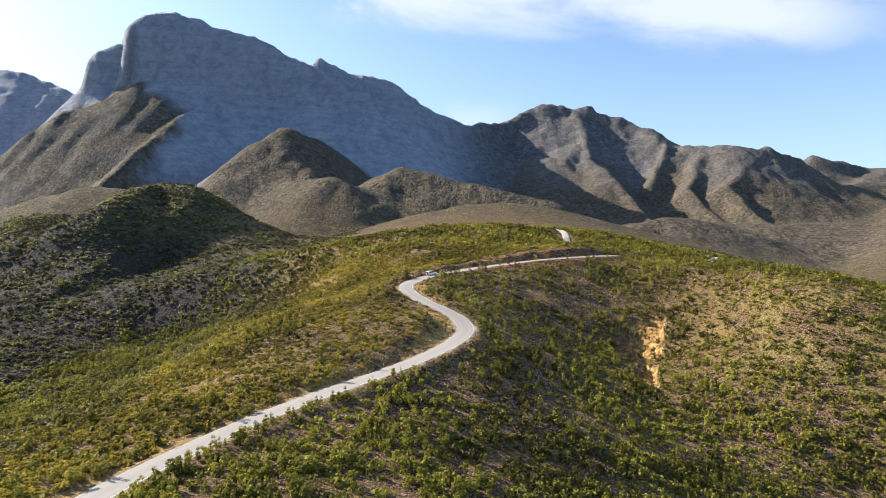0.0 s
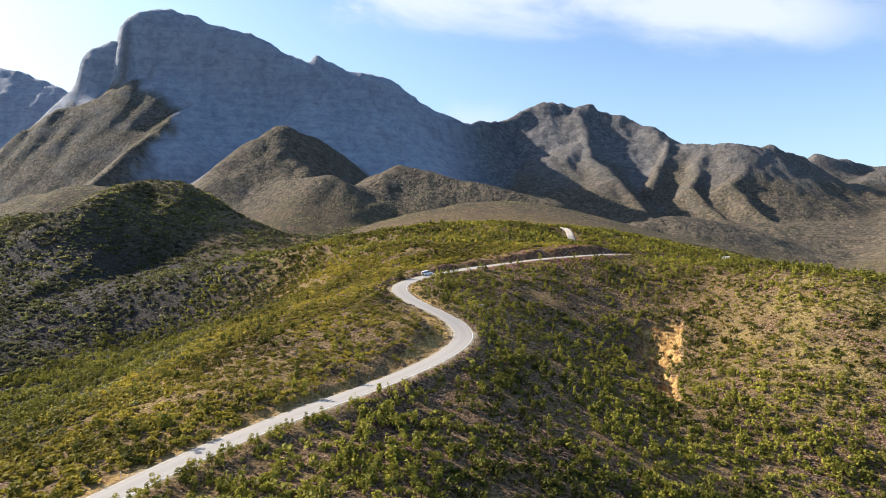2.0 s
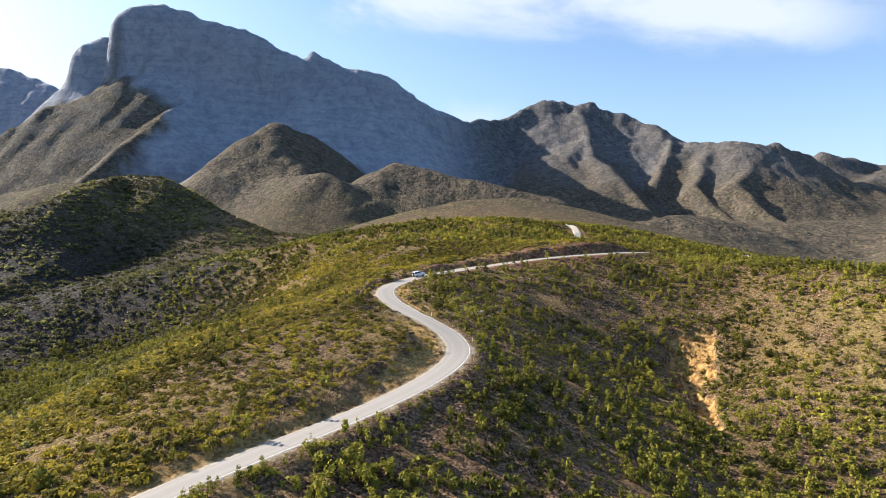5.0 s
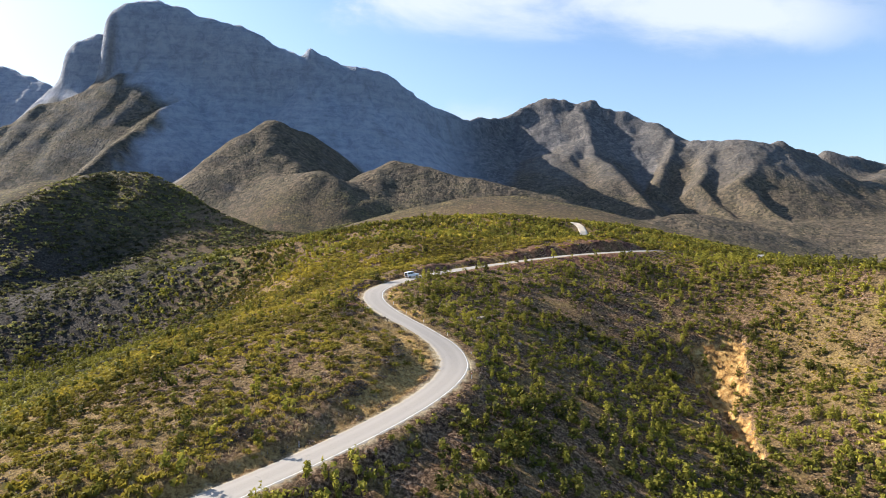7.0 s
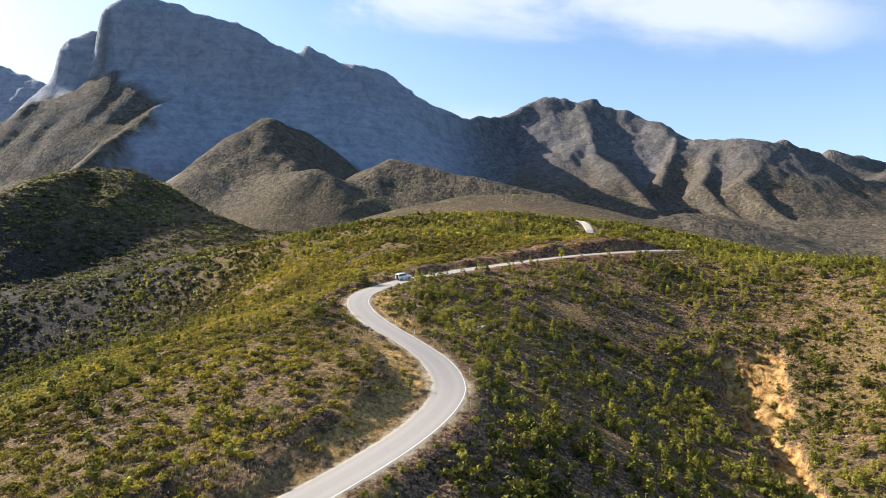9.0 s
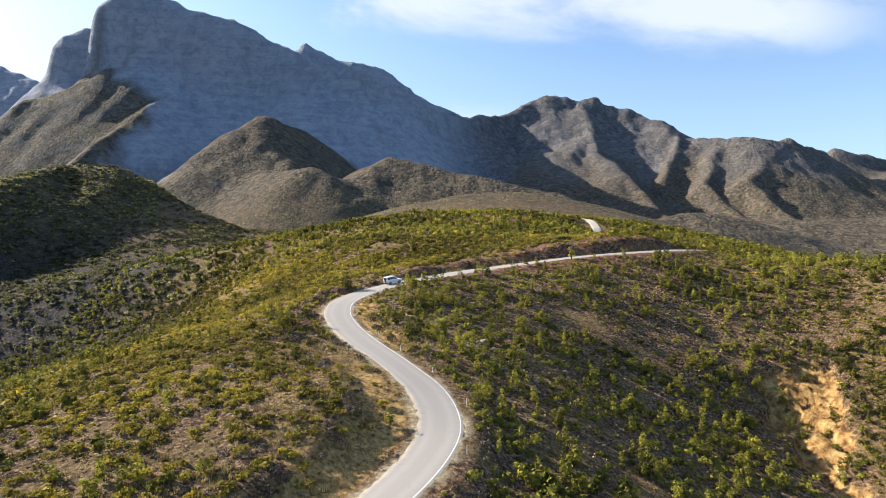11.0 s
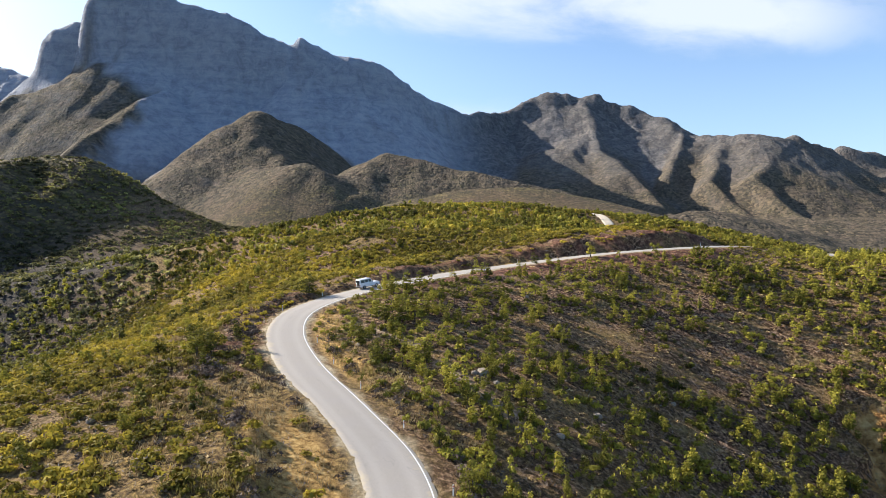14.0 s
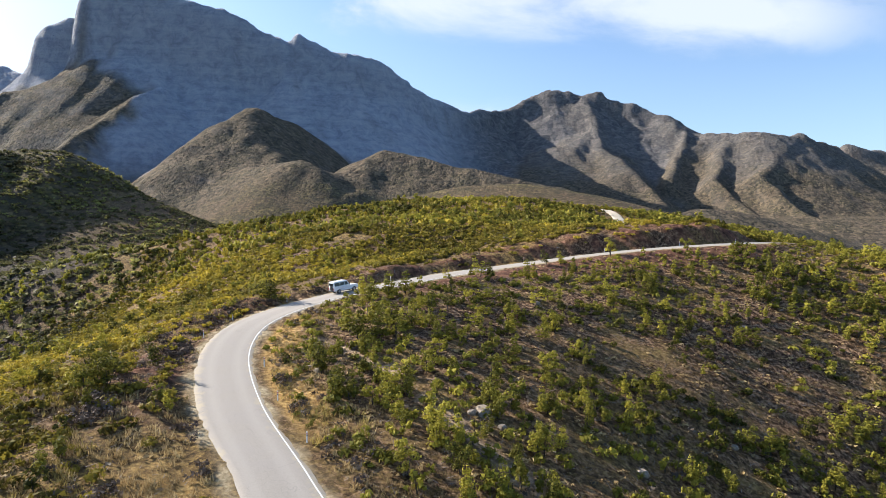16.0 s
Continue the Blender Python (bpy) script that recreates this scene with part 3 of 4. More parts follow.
def mesh_from(name, verts, faces, mats, smooth_shade=False, index=None, floats=None):
    """A mesh from numpy arrays: faces all of one size."""
    me = bpy.data.meshes.new(name)
    nv, (nf, k) = len(verts), faces.shape
    me.vertices.add(nv)
    me.vertices.foreach_set("co", np.ascontiguousarray(verts, dtype=np.float32).ravel())
    me.loops.add(nf * k)
    me.loops.foreach_set("vertex_index", np.ascontiguousarray(faces, dtype=np.int32).ravel())
    me.polygons.add(nf)
    me.polygons.foreach_set("loop_start", np.arange(0, nf * k, k, dtype=np.int32))
    for m in mats:
        me.materials.append(m)
    if index is not None:
        me.polygons.foreach_set("material_index", index.astype(np.int32))
    me.polygons.foreach_set("use_smooth", np.full(nf, smooth_shade))
    for key, values in (floats or {}).items():
        me.attributes.new(key, "FLOAT", "POINT").data.foreach_set("value", values.astype(np.float32))
    me.update(calc_edges=True)
    me.validate()
    return me


def is_open(x, y):
    """Open, sparsely covered ground."""
    straw = np.exp(-np.clip(((x - 128) / 36.0) ** 2 + ((y - 200) / 42.0) ** 2, 0, 60) ** 1.5)
    crest = np.exp(-(((x + 48) / 20.0) ** 2 + ((y - 150) / 24.0) ** 2)) + 0.45 * np.exp(-(((x + 31) / 13.0) ** 2 + ((y - 196) / 20.0) ** 2))
    return np.clip(0.8 * straw + 0.6 * crest, 0, 1)


BENCHES = (((-5, 244), (6, 234), 1.3), ((10, 227), (20, 214), 1.2))      # old bare ledges along the slope


def build_ground():
    cx, cy = 4.0, -30.0
    dense = np.radians(np.arange(-42, 42.01, 0.18))
    side = np.radians(np.arange(45, 180, 3.0))
    ang = np.concatenate([-side[::-1], dense, side])
    ring = list(np.arange(2, 112, 3.0)) + list(np.arange(112, 372, 1.0))
    step = 1.0
    while ring[-1] < 4300:
        step = min(step * 1.015, 8 if ring[-1] < 2050 else 60)
        ring.append(ring[-1] + step)
    ring = np.array(ring)
    a, r = np.meshgrid(ang, ring)
    x, y = cx + r * np.sin(a), cy + r * np.cos(a)
    shape = x.shape
    xf, yf = x.ravel(), y.ravel()
    z, dist, index, cut, verge, scar, dry = land(xf, yf, True)
    n_r, n_a = shape
    i, j = np.meshgrid(np.arange(n_r - 1), np.arange(n_a), indexing="ij")
    j2 = (j + 1) % n_a
    quads = np.stack([i * n_a + j, i * n_a + j2, (i + 1) * n_a + j2, (i + 1) * n_a + j], -1).reshape(-1, 4)[:, ::-1]
    verts = np.stack([xf, yf, z], 1)
    # close the middle
    verts = np.vstack([verts, [cx, cy, ground_at(cx, cy)]])
    extra = lambda v, q: np.append(v, q)
    far = np.maximum(smooth(np.hypot(xf + 20, yf - 200), 330, 480), smooth(-xf, 150, 230) * smooth(yf, 140, 200))
    burnt = (1 - smooth(xf + 14 * fbm(xf, yf, 30, 3, 143), -150, -88)) * smooth(yf, 150, 200) * (1 - smooth(yf, 420, 520)) * smooth(xf, -620, -480) * smooth(fbm(xf, yf, 45, 3, 109), -1.3, -0.5)
    bench = np.zeros_like(xf)
    for (ax, ay), (bx, by), wide in BENCHES:
        u = np.clip(((xf - ax) * (bx - ax) + (yf - ay) * (by - ay)) / ((bx - ax) ** 2 + (by - ay) ** 2), 0, 1)
        d = np.hypot(xf - ax - u * (bx - ax), yf - ay - u * (by - ay))
        bench = np.maximum(bench, 1 - smooth(d + 0.9 * wide * fbm(xf, yf, 3.5, 3, 113), 0.5 * wide, 1.2 * wide))
    east = smooth(xf, 40, 260)
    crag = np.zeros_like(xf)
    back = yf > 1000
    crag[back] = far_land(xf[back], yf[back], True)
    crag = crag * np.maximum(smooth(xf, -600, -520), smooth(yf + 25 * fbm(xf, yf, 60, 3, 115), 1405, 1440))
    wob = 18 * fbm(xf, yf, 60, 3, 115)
    # spur flanks always in shade take the wall's haze-tinted rock colour too
    shaded_flank = np.maximum(smooth(xf + wob, -610, -582) * smooth(yf + wob, 1060, 1160), smooth(xf + wob, -722, -685) * smooth(yf + wob, 1358, 1392)) * (1 - smooth(xf, -480, -440))
    crag = np.maximum(crag, shaded_flank * smooth(z, 110, 190))
    outcrop = smooth(z + 45 * fbm(xf, yf, 120, 4, 107), 130, 300) * smooth(yf, 1250, 1360) * east
    crag = np.maximum(crag * (1 - 0.25 * east), 0.6 * outcrop)
    heath = np.clip(smooth(fbm(xf, yf, 60, 3, 101), -0.15, 0.35) * np.where(dist < 0, 1.0, 0.12), 0, 1) * (1 - far)
    # high is a ramp with distance ahead; it also carries the haze-grey scrub
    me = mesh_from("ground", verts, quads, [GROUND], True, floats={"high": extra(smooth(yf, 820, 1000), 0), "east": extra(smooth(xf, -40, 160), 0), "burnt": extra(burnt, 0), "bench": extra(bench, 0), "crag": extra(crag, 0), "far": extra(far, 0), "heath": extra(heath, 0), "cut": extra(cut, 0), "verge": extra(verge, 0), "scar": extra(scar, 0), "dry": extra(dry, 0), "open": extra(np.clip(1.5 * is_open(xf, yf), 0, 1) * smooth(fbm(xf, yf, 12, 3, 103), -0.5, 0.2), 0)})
    bm = bmesh.new()
    bm.from_mesh(me)
    bm.verts.ensure_lookup_table()
    c = bm.verts[len(verts) - 1]
    for k in range(n_a):
        f = bm.faces.new((bm.verts[k], c, bm.verts[(k + 1) % n_a]))
        f.smooth = True
    bm.normal_update()
    bm.to_mesh(me)
    bm.free()
    return tagged(new("ground", me), "scrub-covered spur, valleys and rocky mountains in low sun", "ground", kind="structure")


ground = build_ground()


def strip(name, offsets, lift, mat, lo, hi, wobble=0.0, floats=None, smooth_shade=True):
    """A ribbon along the road between two stations, with cross-section offsets (metres to the right)."""
    idx = np.arange(lo, hi)
    n, k = len(idx), len(offsets)
    off = np.tile(np.array(offsets, dtype=float), (n, 1))
    if wobble:
        narrow = 1 - 0.24 * np.exp(-((ROAD_C[idx, 1] - 211) / 9.0) ** 2)
        off[:, :7] *= narrow[:, None]
        s = idx.astype(float)
        off[:, 0] -= wobble * fbm(s, s * 0 + 3.3, 3.0, 4, 111, 0.7)
        off[:, -1] += wobble * 0.5 * fbm(s, s * 0 + 9.1, 5.0, 4, 112, 0.65)
    x = ROAD_C[idx, 0, None] + ROAD_R[idx, 0, None] * off
    y = ROAD_C[idx, 1, None] + ROAD_R[idx, 1, None] * off
    z = np.repeat(ROAD_Z[idx, None], k, 1) + lift - 0.012 * np.abs(off)
    if wobble:
        z[:, [0, -1]] -= 0.12      # the seal tucks under the gravel
    v = np.stack([x, y, z], -1).reshape(-1, 3)
    i, j = np.meshgrid(np.arange(n - 1), np.arange(k - 1), indexing="ij")
    f = np.stack([i * k + j, i * k + j + 1, (i + 1) * k + j + 1, (i + 1) * k + j], -1).reshape(-1, 4)
    flat = off.reshape(-1)
    fl = {"edge": np.abs(flat) / ROAD_HALF, "wheel": np.exp(-((np.abs(np.abs(flat) - 1.4)) / 0.55) ** 2)} if floats else None
    return mesh_from(name, v, f, [mat], smooth_shade, floats=fl)


road = tagged(new("road", strip("road", [-3.1, -2.75, -2.3, -1.9, -1.5, -1.0, -0.5, 0.0, 0.5, 1.0, 1.5, 1.9, 2.3, 2.75, 3.1], 0.06, ASPHALT, 0, len(ROAD_C), 0.07, True)),
              "pale grey sealed mountain road with ragged gravel edges", "road", kind="structure")


def station(x, y):
    return int(((ROAD_C[:, 0] - x) ** 2 + (ROAD_C[:, 1] - y) ** 2).argmin())


def build_track():
    c = curve_through([(91.5, 424), (93, 436), (94, 448), (92.5, 460)], 1.0)
    t = np.gradient(c, axis=0)
    t /= np.linalg.norm(t, axis=1)[:, None]
    off = np.linspace(-3.0, 3.0, 9)
    x, y = c[:, 0, None] + t[:, 1, None] * off, c[:, 1, None] - t[:, 0, None] * off
    z = land(x.ravel(), y.ravel()).reshape(x.shape) + 0.3
    z = np.where(np.abs(off)[None] > 2.9, z - 0.6, z)
    n, k = x.shape
    i, j = np.meshgrid(np.arange(n - 1), np.arange(k - 1), indexing="ij")
    f = np.stack([i * k + j, i * k + j + 1, (i + 1) * k + j + 1, (i + 1) * k + j], -1).reshape(-1, 4)
    return mesh_from("upper_road", np.stack([x, y, z], -1).reshape(-1, 3), f, [PALE_GRAVEL], True)


upper_road = tagged(new("upper_road", build_track()), "pale gravel stretch of road climbing over the knoll", "road", kind="structure")
edge_line = tagged(new("edge_line", strip("edge_line", [2.58, 2.70], 0.07, PAINT, station(-58, 20), station(20, 288))), "worn white painted edge line on the road", "road marking", kind="structure")

# ---------------------------------------------------------------- scrub


def leaf_cards(rng, centres, radii, count, size):
    """Leaf clumps as little blades round a few lobes."""
    k = rng.choice(len(centres), count, p=radii.prod(1) / radii.prod(1).sum())
    way = rng.normal(size=(count, 3))
    way /= np.linalg.norm(way, axis=1)[:, None]
    way[:, 2] = np.abs(way[:, 2]) * 0.5 + way[:, 2] * 0.5
    at = centres[k] + way * radii[k] * rng.uniform(0.72, 1.08, (count, 1))
    n = way + rng.normal(scale=0.36, size=(count, 3))
    n /= np.linalg.norm(n, axis=1)[:, None]
    u = np.cross(n, rng.normal(size=(count, 3)))
    u /= np.linalg.norm(u, axis=1)[:, None]
    w = np.cross(n, u)
    s = size * rng.uniform(0.6, 1.4, (count, 1))
    t = s * rng.uniform(0.5, 0.95, (count, 1))
    tri = np.stack([at - u * s - w * t * 0.5, at + u * s * 0.8 - w * t * 0.6, at + w * t * 1.2], 1)
    return tri.reshape(-1, 3), np.arange(count * 3).reshape(-1, 3)


def stems(rng, count, spread, top, thick):
    v, f = [], []
    for _ in range(count):
        a = rng.uniform(0, 2 * math.pi)
        end = np.array([math.cos(a) * spread * rng.uniform(0.3, 1), math.sin(a) * spread * rng.uniform(0.3, 1), top * rng.uniform(0.7, 1)])
        b = len(v)
        for h, r in ((np.array([0, 0, -0.05]), thick), (end, thick * 0.4)):
            for q in range(3):
                v.append(h + np.array([math.cos(q * 2.094 + a), math.sin(q * 2.094 + a), 0]) * r)
        for q in range(3):
            f += [(b + q, b + (q + 1) % 3, b + 3 + (q + 1) % 3), (b + q, b + 3 + (q + 1) % 3, b + 3 + q)]
    return np.array(v), np.array(f)


def bush(rng, kind, cards):
    """One bush of height 1 at the origin: leaf corners, leaf faces, stem corners, stem faces."""
    if kind == "heath":          # low dome
        n = rng.integers(3, 6)
        c = np.stack([rng.uniform(-0.7, 0.7, n), rng.uniform(-0.7, 0.7, n), rng.uniform(0.25, 0.5, n)], 1)
        r = np.stack([rng.uniform(0.45, 0.75, n), rng.uniform(0.45, 0.75, n), rng.uniform(0.35, 0.55, n)], 1)
        full, size, st = 46, 0.27, (2, 0.4, 0.4, 0.03)
    elif kind == "mallee":       # several full heads close together, leafy almost to the ground
        n = rng.integers(6, 10)
        a, out = rng.uniform(0, 2 * math.pi, n), rng.uniform(0.05, 0.34, n)
        c = np.stack([np.cos(a) * out, np.sin(a) * out, rng.uniform(0.22, 0.80, n) - 0.25 * out], 1)
        r = np.stack([rng.uniform(0.11, 0.19, n), rng.uniform(0.11, 0.19, n), rng.uniform(0.15, 0.24, n)], 1)
        full, size, st = 110, 0.088, (3, 0.16, 0.6, 0.02)
    elif kind == "column":       # a clump of upright leafy plumes
        n = rng.integers(2, 5)
        a, out = rng.uniform(0, 2 * math.pi, n), rng.uniform(0.04, 0.26, n)
        top = rng.uniform(0.55, 1.0, n)
        top[0] = 1.0
        c = np.vstack([np.stack([np.cos(a) * out * k, np.sin(a) * out * k, top * h], 1) for h, k in ((0.26, 0.8), (0.52, 1.0), (0.80, 1.15))])
        r = np.vstack([np.stack([rng.uniform(0.8, 1.2, n) * w, rng.uniform(0.8, 1.2, n) * w, top * 0.20], 1) for w in (0.15, 0.17, 0.12)])
        full, size, st = 90, 0.088, (2, 0.10, 0.6, 0.02)
    elif kind == "tuft":         # dry grass
        v = []
        for _ in range(cards):
            b, a, lean = rng.normal(0, 0.28, 2), rng.uniform(0, 2 * math.pi), rng.uniform(0.15, 0.75)
            w, tip = rng.uniform(0.04, 0.09), rng.uniform(0.5, 1.0)
            ux, uy = math.cos(a), math.sin(a)
            v += [(b[0] - uy * w, b[1] + ux * w, -0.1), (b[0] + uy * w, b[1] - ux * w, -0.1), (b[0] + ux * lean, b[1] + uy * lean, tip)]
        return np.array(v), np.arange(cards * 3).reshape(-1, 3), np.zeros((0, 3)), np.zeros((0, 3), dtype=int)
    else:                        # bare twiggy bush
        n = 3
        c = np.stack([rng.uniform(-0.4, 0.4, n), rng.uniform(-0.4, 0.4, n), rng.uniform(0.35, 0.6, n)], 1)
        r = np.stack([rng.uniform(0.35, 0.55, n), rng.uniform(0.35, 0.55, n), rng.uniform(0.3, 0.4, n)], 1)
        full, size, st = 34, 0.15, (4, 0.5, 0.8, 0.02)
    size *= math.sqrt(full / cards)
    lv, lf = leaf_cards(rng, c, r, cards, size)
    sv, sf = stems(rng, *st) if cards >= 22 else (np.zeros((0, 3)), np.zeros((0, 3), dtype=int))
    return lv, lf, sv, sf


def scatter(name, label, kind, cards, leaf, x, y, height, tone, seed, stretch=(0.85, 1.25)):
    """Many bushes joined into one mesh."""
    rng = np.random.default_rng(seed)
    forms = [bush(rng, kind, cards) for _ in range(10)]
    z = land(x, y) - 0.05
    pick = rng.integers(0, len(forms), len(x))
    verts, faces, index, tones, base = [], [], [], [], 0
    for q, (lv, lf, sv, sf) in enumerate(forms):
        own = np.nonzero(pick == q)[0]
        if not len(own):
            continue
        v = np.vstack([lv, sv])
        f = np.vstack([lf, sf + len(lv)]) if len(sf) else lf
        a = rng.uniform(0, 2 * math.pi, len(own))
        wide = rng.uniform(*stretch, len(own)) * height[own]
        px = (v[None, :, 0] * np.cos(a)[:, None] - v[None, :, 1] * np.sin(a)[:, None]) * wide[:, None] + x[own, None]
        py = (v[None, :, 0] * np.sin(a)[:, None] + v[None, :, 1] * np.cos(a)[:, None]) * wide[:, None] + y[own, None]
        pz = v[None, :, 2] * height[own, None] + z[own, None]
        verts.append(np.stack([px, py, pz], -1).reshape(-1, 3))
        faces.append((f[None] + (np.arange(len(own)) * len(v))[:, None, None] + base).reshape(-1, 3))
        index.append(np.tile(np.concatenate([np.zeros(len(lf)), np.ones(len(sf))]), len(own)))
        tones.append(np.repeat(tone[own], len(v)))
        base += len(v) * len(own)
    me = mesh_from(name, np.vstack(verts), np.vstack(faces), [leaf, BARK], False, np.concatenate(index), {"tone": np.concatenate(tones)})
    return tagged(new(name, me), label, "scrub", kind="stuff")


def spread(seed, x0, x1, y0, y1, per_m2, keep, verge=False):
    """Random plan points in a rectangle, thinned by keep(x, y, road distance), clear of road and bare bank."""
    rng = np.random.default_rng(seed)
    n = int((x1 - x0) * (y1 - y0) * per_m2)
    x, y = rng.uniform(x0, x1, n), rng.uniform(y0, y1, n)
    dist, index = from_road(x, y)
    p = keep(x, y, dist)
    p = np.where((np.abs(dist) < 3.3) | ((y < 330) & (dist > -3.8) & (dist < 4.9)), 0, p)
    p = np.where((np.abs(x - 93) < 4.2) & (y > 418) & (y < 462), 0, p)
    if not verge:
        p = np.where((y < 330) & (dist < 0) & (dist > -5.2), 0, p)
        p = np.where((dist < 0) & (dist > -12.5) & (y > 158) & (y < 220), p * 0.2, p)
    bank = bank_height(index, dist)
    p = np.where((dist < 0) & (dist > -9 - bank) & (bank > 1.0), p * np.where(y > 262, 0.15, 0.45), p)
    p = np.where((dist > 0) & (dist < 11) & (y > 262) & (x < 80), p * 0.4, p)
    p = p * (1 - 0.8 * smooth(scar_amount(x, y), 0.15, 0.45))
    ok = rng.uniform(0, 1, n) < p
    return x[ok], y[ok], rng


def in_view(x, y):
    """The wedge of country that lies ahead of the flight."""
    return np.abs(x - 3) < 0.84 * (y + 16)


def near_zone(x, y):
    return (y < 345) & in_view(x, y)


def tone_of(x, y, rng, size=38.0, seed=131):
    return np.clip(0.48 + 0.42 * fbm(x, y, size, 3, seed) + rng.normal(0, 0.17, len(x)), 0, 1)


def heath_keep(x, y, dist):
    patch = smooth(fbm(x, y, 24, 3, 141), -0.95, -0.1)
    west = np.where(dist < 0, 1.0, 0.42)
    return near_zone(x, y) * west * patch * (1 - 0.5 * is_open(x, y))


x, y, rng = spread(11, -190, 210, 70, 345, 0.50, heath_keep)
tall, tone = rng.uniform(0.55, 1.3, len(x)), tone_of(x, y, rng)
dist, _ = from_road(x, y)
east = dist > 0
near_bend = (x > -62) & (x < 60) & (y > 148) & (y < 285)
vale = (x < -98 + 16 * fbm(x, y, 30, 3, 143) + rng.normal(0, 12, len(x))) & ~near_bend
close = near_bend | ((x > 20) & (x < 150) & (y > 195) & (y < 310))
mid = ~close & ~vale & ~east
scatter("heath_scrub", "low yellow-green heath bushes over the spur", "heath", 26, LEAF_HEATH, x[mid], y[mid], tall[mid], tone[mid], 12, (0.9, 1.3))
scatter("vale_scrub", "grey-green scrub on the valley side of the spur", "heath", 24, LEAF_FAR, x[vale], y[vale], tall[vale], tone[vale], 45, (0.85, 1.2))
pick = close & ~east
scatter("bend_heath", "low yellow-green heath bushes beside the bends", "heath", 52, LEAF_HEATH, x[pick], y[pick], tall[pick] * 0.85, tone[pick], 44, (0.8, 1.15))
pick = close & east
scatter("slope_heath", "low green bushes on the slope below the road", "heath", 48, LEAF_MALLEE, x[pick], y[pick], tall[pick] * 0.85, tone[pick], 46, (0.7, 1.05))
pick = ~close & east
scatter("low_scrub", "low green bushes scattered down the slope", "heath", 20, LEAF_MALLEE, x[pick], y[pick], tall[pick], tone[pick], 47, (0.8, 1.2))

def tussock_keep(x, y, dist):
    return in_view(x, y) * smooth(x, 82, 96) * (0.3 + 0.7 * smooth(fbm(x, y, 10, 3, 152), -0.5, 0.2))


x, y, rng = spread(62, 82, 185, 140, 318, 0.42, tussock_keep)
scatter("slope_tussocks", "small olive tussocks over the dry open slope", "heath", 14, LEAF_HEATH, x, y, rng.uniform(0.25, 0.6, len(x)), tone_of(x, y, rng, 16, 153), 63, (0.8, 1.3))

x, y, rng = spread(13, -190, 210, 70, 345, 0.075, lambda x, y, d: near_zone(x, y) * (0.35 + 0.65 * smooth(fbm(x, y, 17, 3, 142), -0.3, 0.3)))
scatter("dry_scrub", "leafless grey-brown twiggy bushes and litter", "dry", 14, LEAF_GREY, x, y, rng.uniform(0.35, 0.9, len(x)), tone_of(x, y, rng, 20, 133), 14, (0.9, 1.4))


def mallee_keep(x, y, dist):
    patch = smooth(fbm(x, y, 20, 3, 151), -0.55, 0.15)
    east = np.where(dist > 0, 1.0, 0.22)
    hill = np.where(y > 290, 0.6, 1.0)
    near_road = 1 - 0.6 * smooth(y, 140, 165) * np.exp(-((np.abs(dist) - 6) / 3.5) ** 2)
    return near_zone(x, y) * east * patch * hill * near_road * (1 - 0.72 * is_open(x, y))


OWN = (-40.0, 62.0, 196.0, 292.0)      # the stretch whose larger shrubs stand as things of their own


def outside_own(x, y):
    return 1 - ((x > OWN[0]) & (x < OWN[1]) & (y > OWN[2]) & (y < OWN[3]))


x, y, rng = spread(15, -190, 210, 70, 345, 0.19, lambda x, y, d: mallee_keep(x, y, d) * outside_own(x, y))
tall, tone = rng.uniform(1.4, 3.4, len(x)), tone_of(x, y, rng)
by = (x > 15) & (x < 118) & (y > 188) & (y < 305)
rounded = rng.uniform(0, 1, len(x)) < 0.30
for pick, name, label, kind, cards, seed in (
        (~by & rounded, "mallee_scrub", "upright dark green mallee shrubs on the slope", "mallee", 70, 16),
        (~by & ~rounded, "column_scrub", "narrow leafy resprouting shrubs on the slope", "column", 58, 17),
        (by & rounded, "slope_mallee", "full green mallee shrubs below the road", "mallee", 220, 18),
        (by & ~rounded, "slope_resprout", "narrow leafy resprouting shrubs below the road", "column", 200, 21)):
    scatter(name, label, kind, cards, LEAF_MALLEE, x[pick], y[pick], tall[pick], tone[pick], seed)

x, y, rng = spread(55, -130, 140, -90, 95, 0.10, lambda x, y, d: np.maximum(1.0 - near_zone(x, y), (y < 72) * 1.0) * (0.5 + 0.5 * smooth(fbm(x, y, 24, 3, 141), -0.4, 0.2)))
scatter("rear_scrub", "low olive heath on the lower end of the spur", "heath", 10, LEAF_HEATH, x, y, rng.uniform(0.6, 1.5, len(x)), tone_of(x, y, rng), 56, (0.8, 1.2))

# dead brush crowding the uphill side of the road
ROAD_BRUSH = leaf_material("dead_brush", (0.042, 0.032, 0.027), (0.105, 0.078, 0.062), (0.24, 0.18, 0.135), 0.15)


def brush_keep(x, y, dist):
    west = np.where(y < 222, 0.7 * smooth(-dist, 3.3, 3.6) * (1 - smooth(-dist, 4.2, 5.0)) + smooth(-dist, 9.0, 10.0) * (1 - smooth(-dist, 11.5, 14.0)),
                    smooth(-dist, 3.4, 4.0) * (1 - smooth(-dist, 6.5, 11.0)))
    east = smooth(dist, 4.6, 5.4) * (1 - smooth(dist, 6.5, 9.0)) * 0.35
    return (west + east) * smooth(y, 150, 168) * (1 - smooth(y, 262, 275)) * smooth(fbm(x, y, 6, 3, 145), -0.25, 0.45)


x, y, rng = spread(51, -62, 24, 110, 275, 2.4, brush_keep, True)
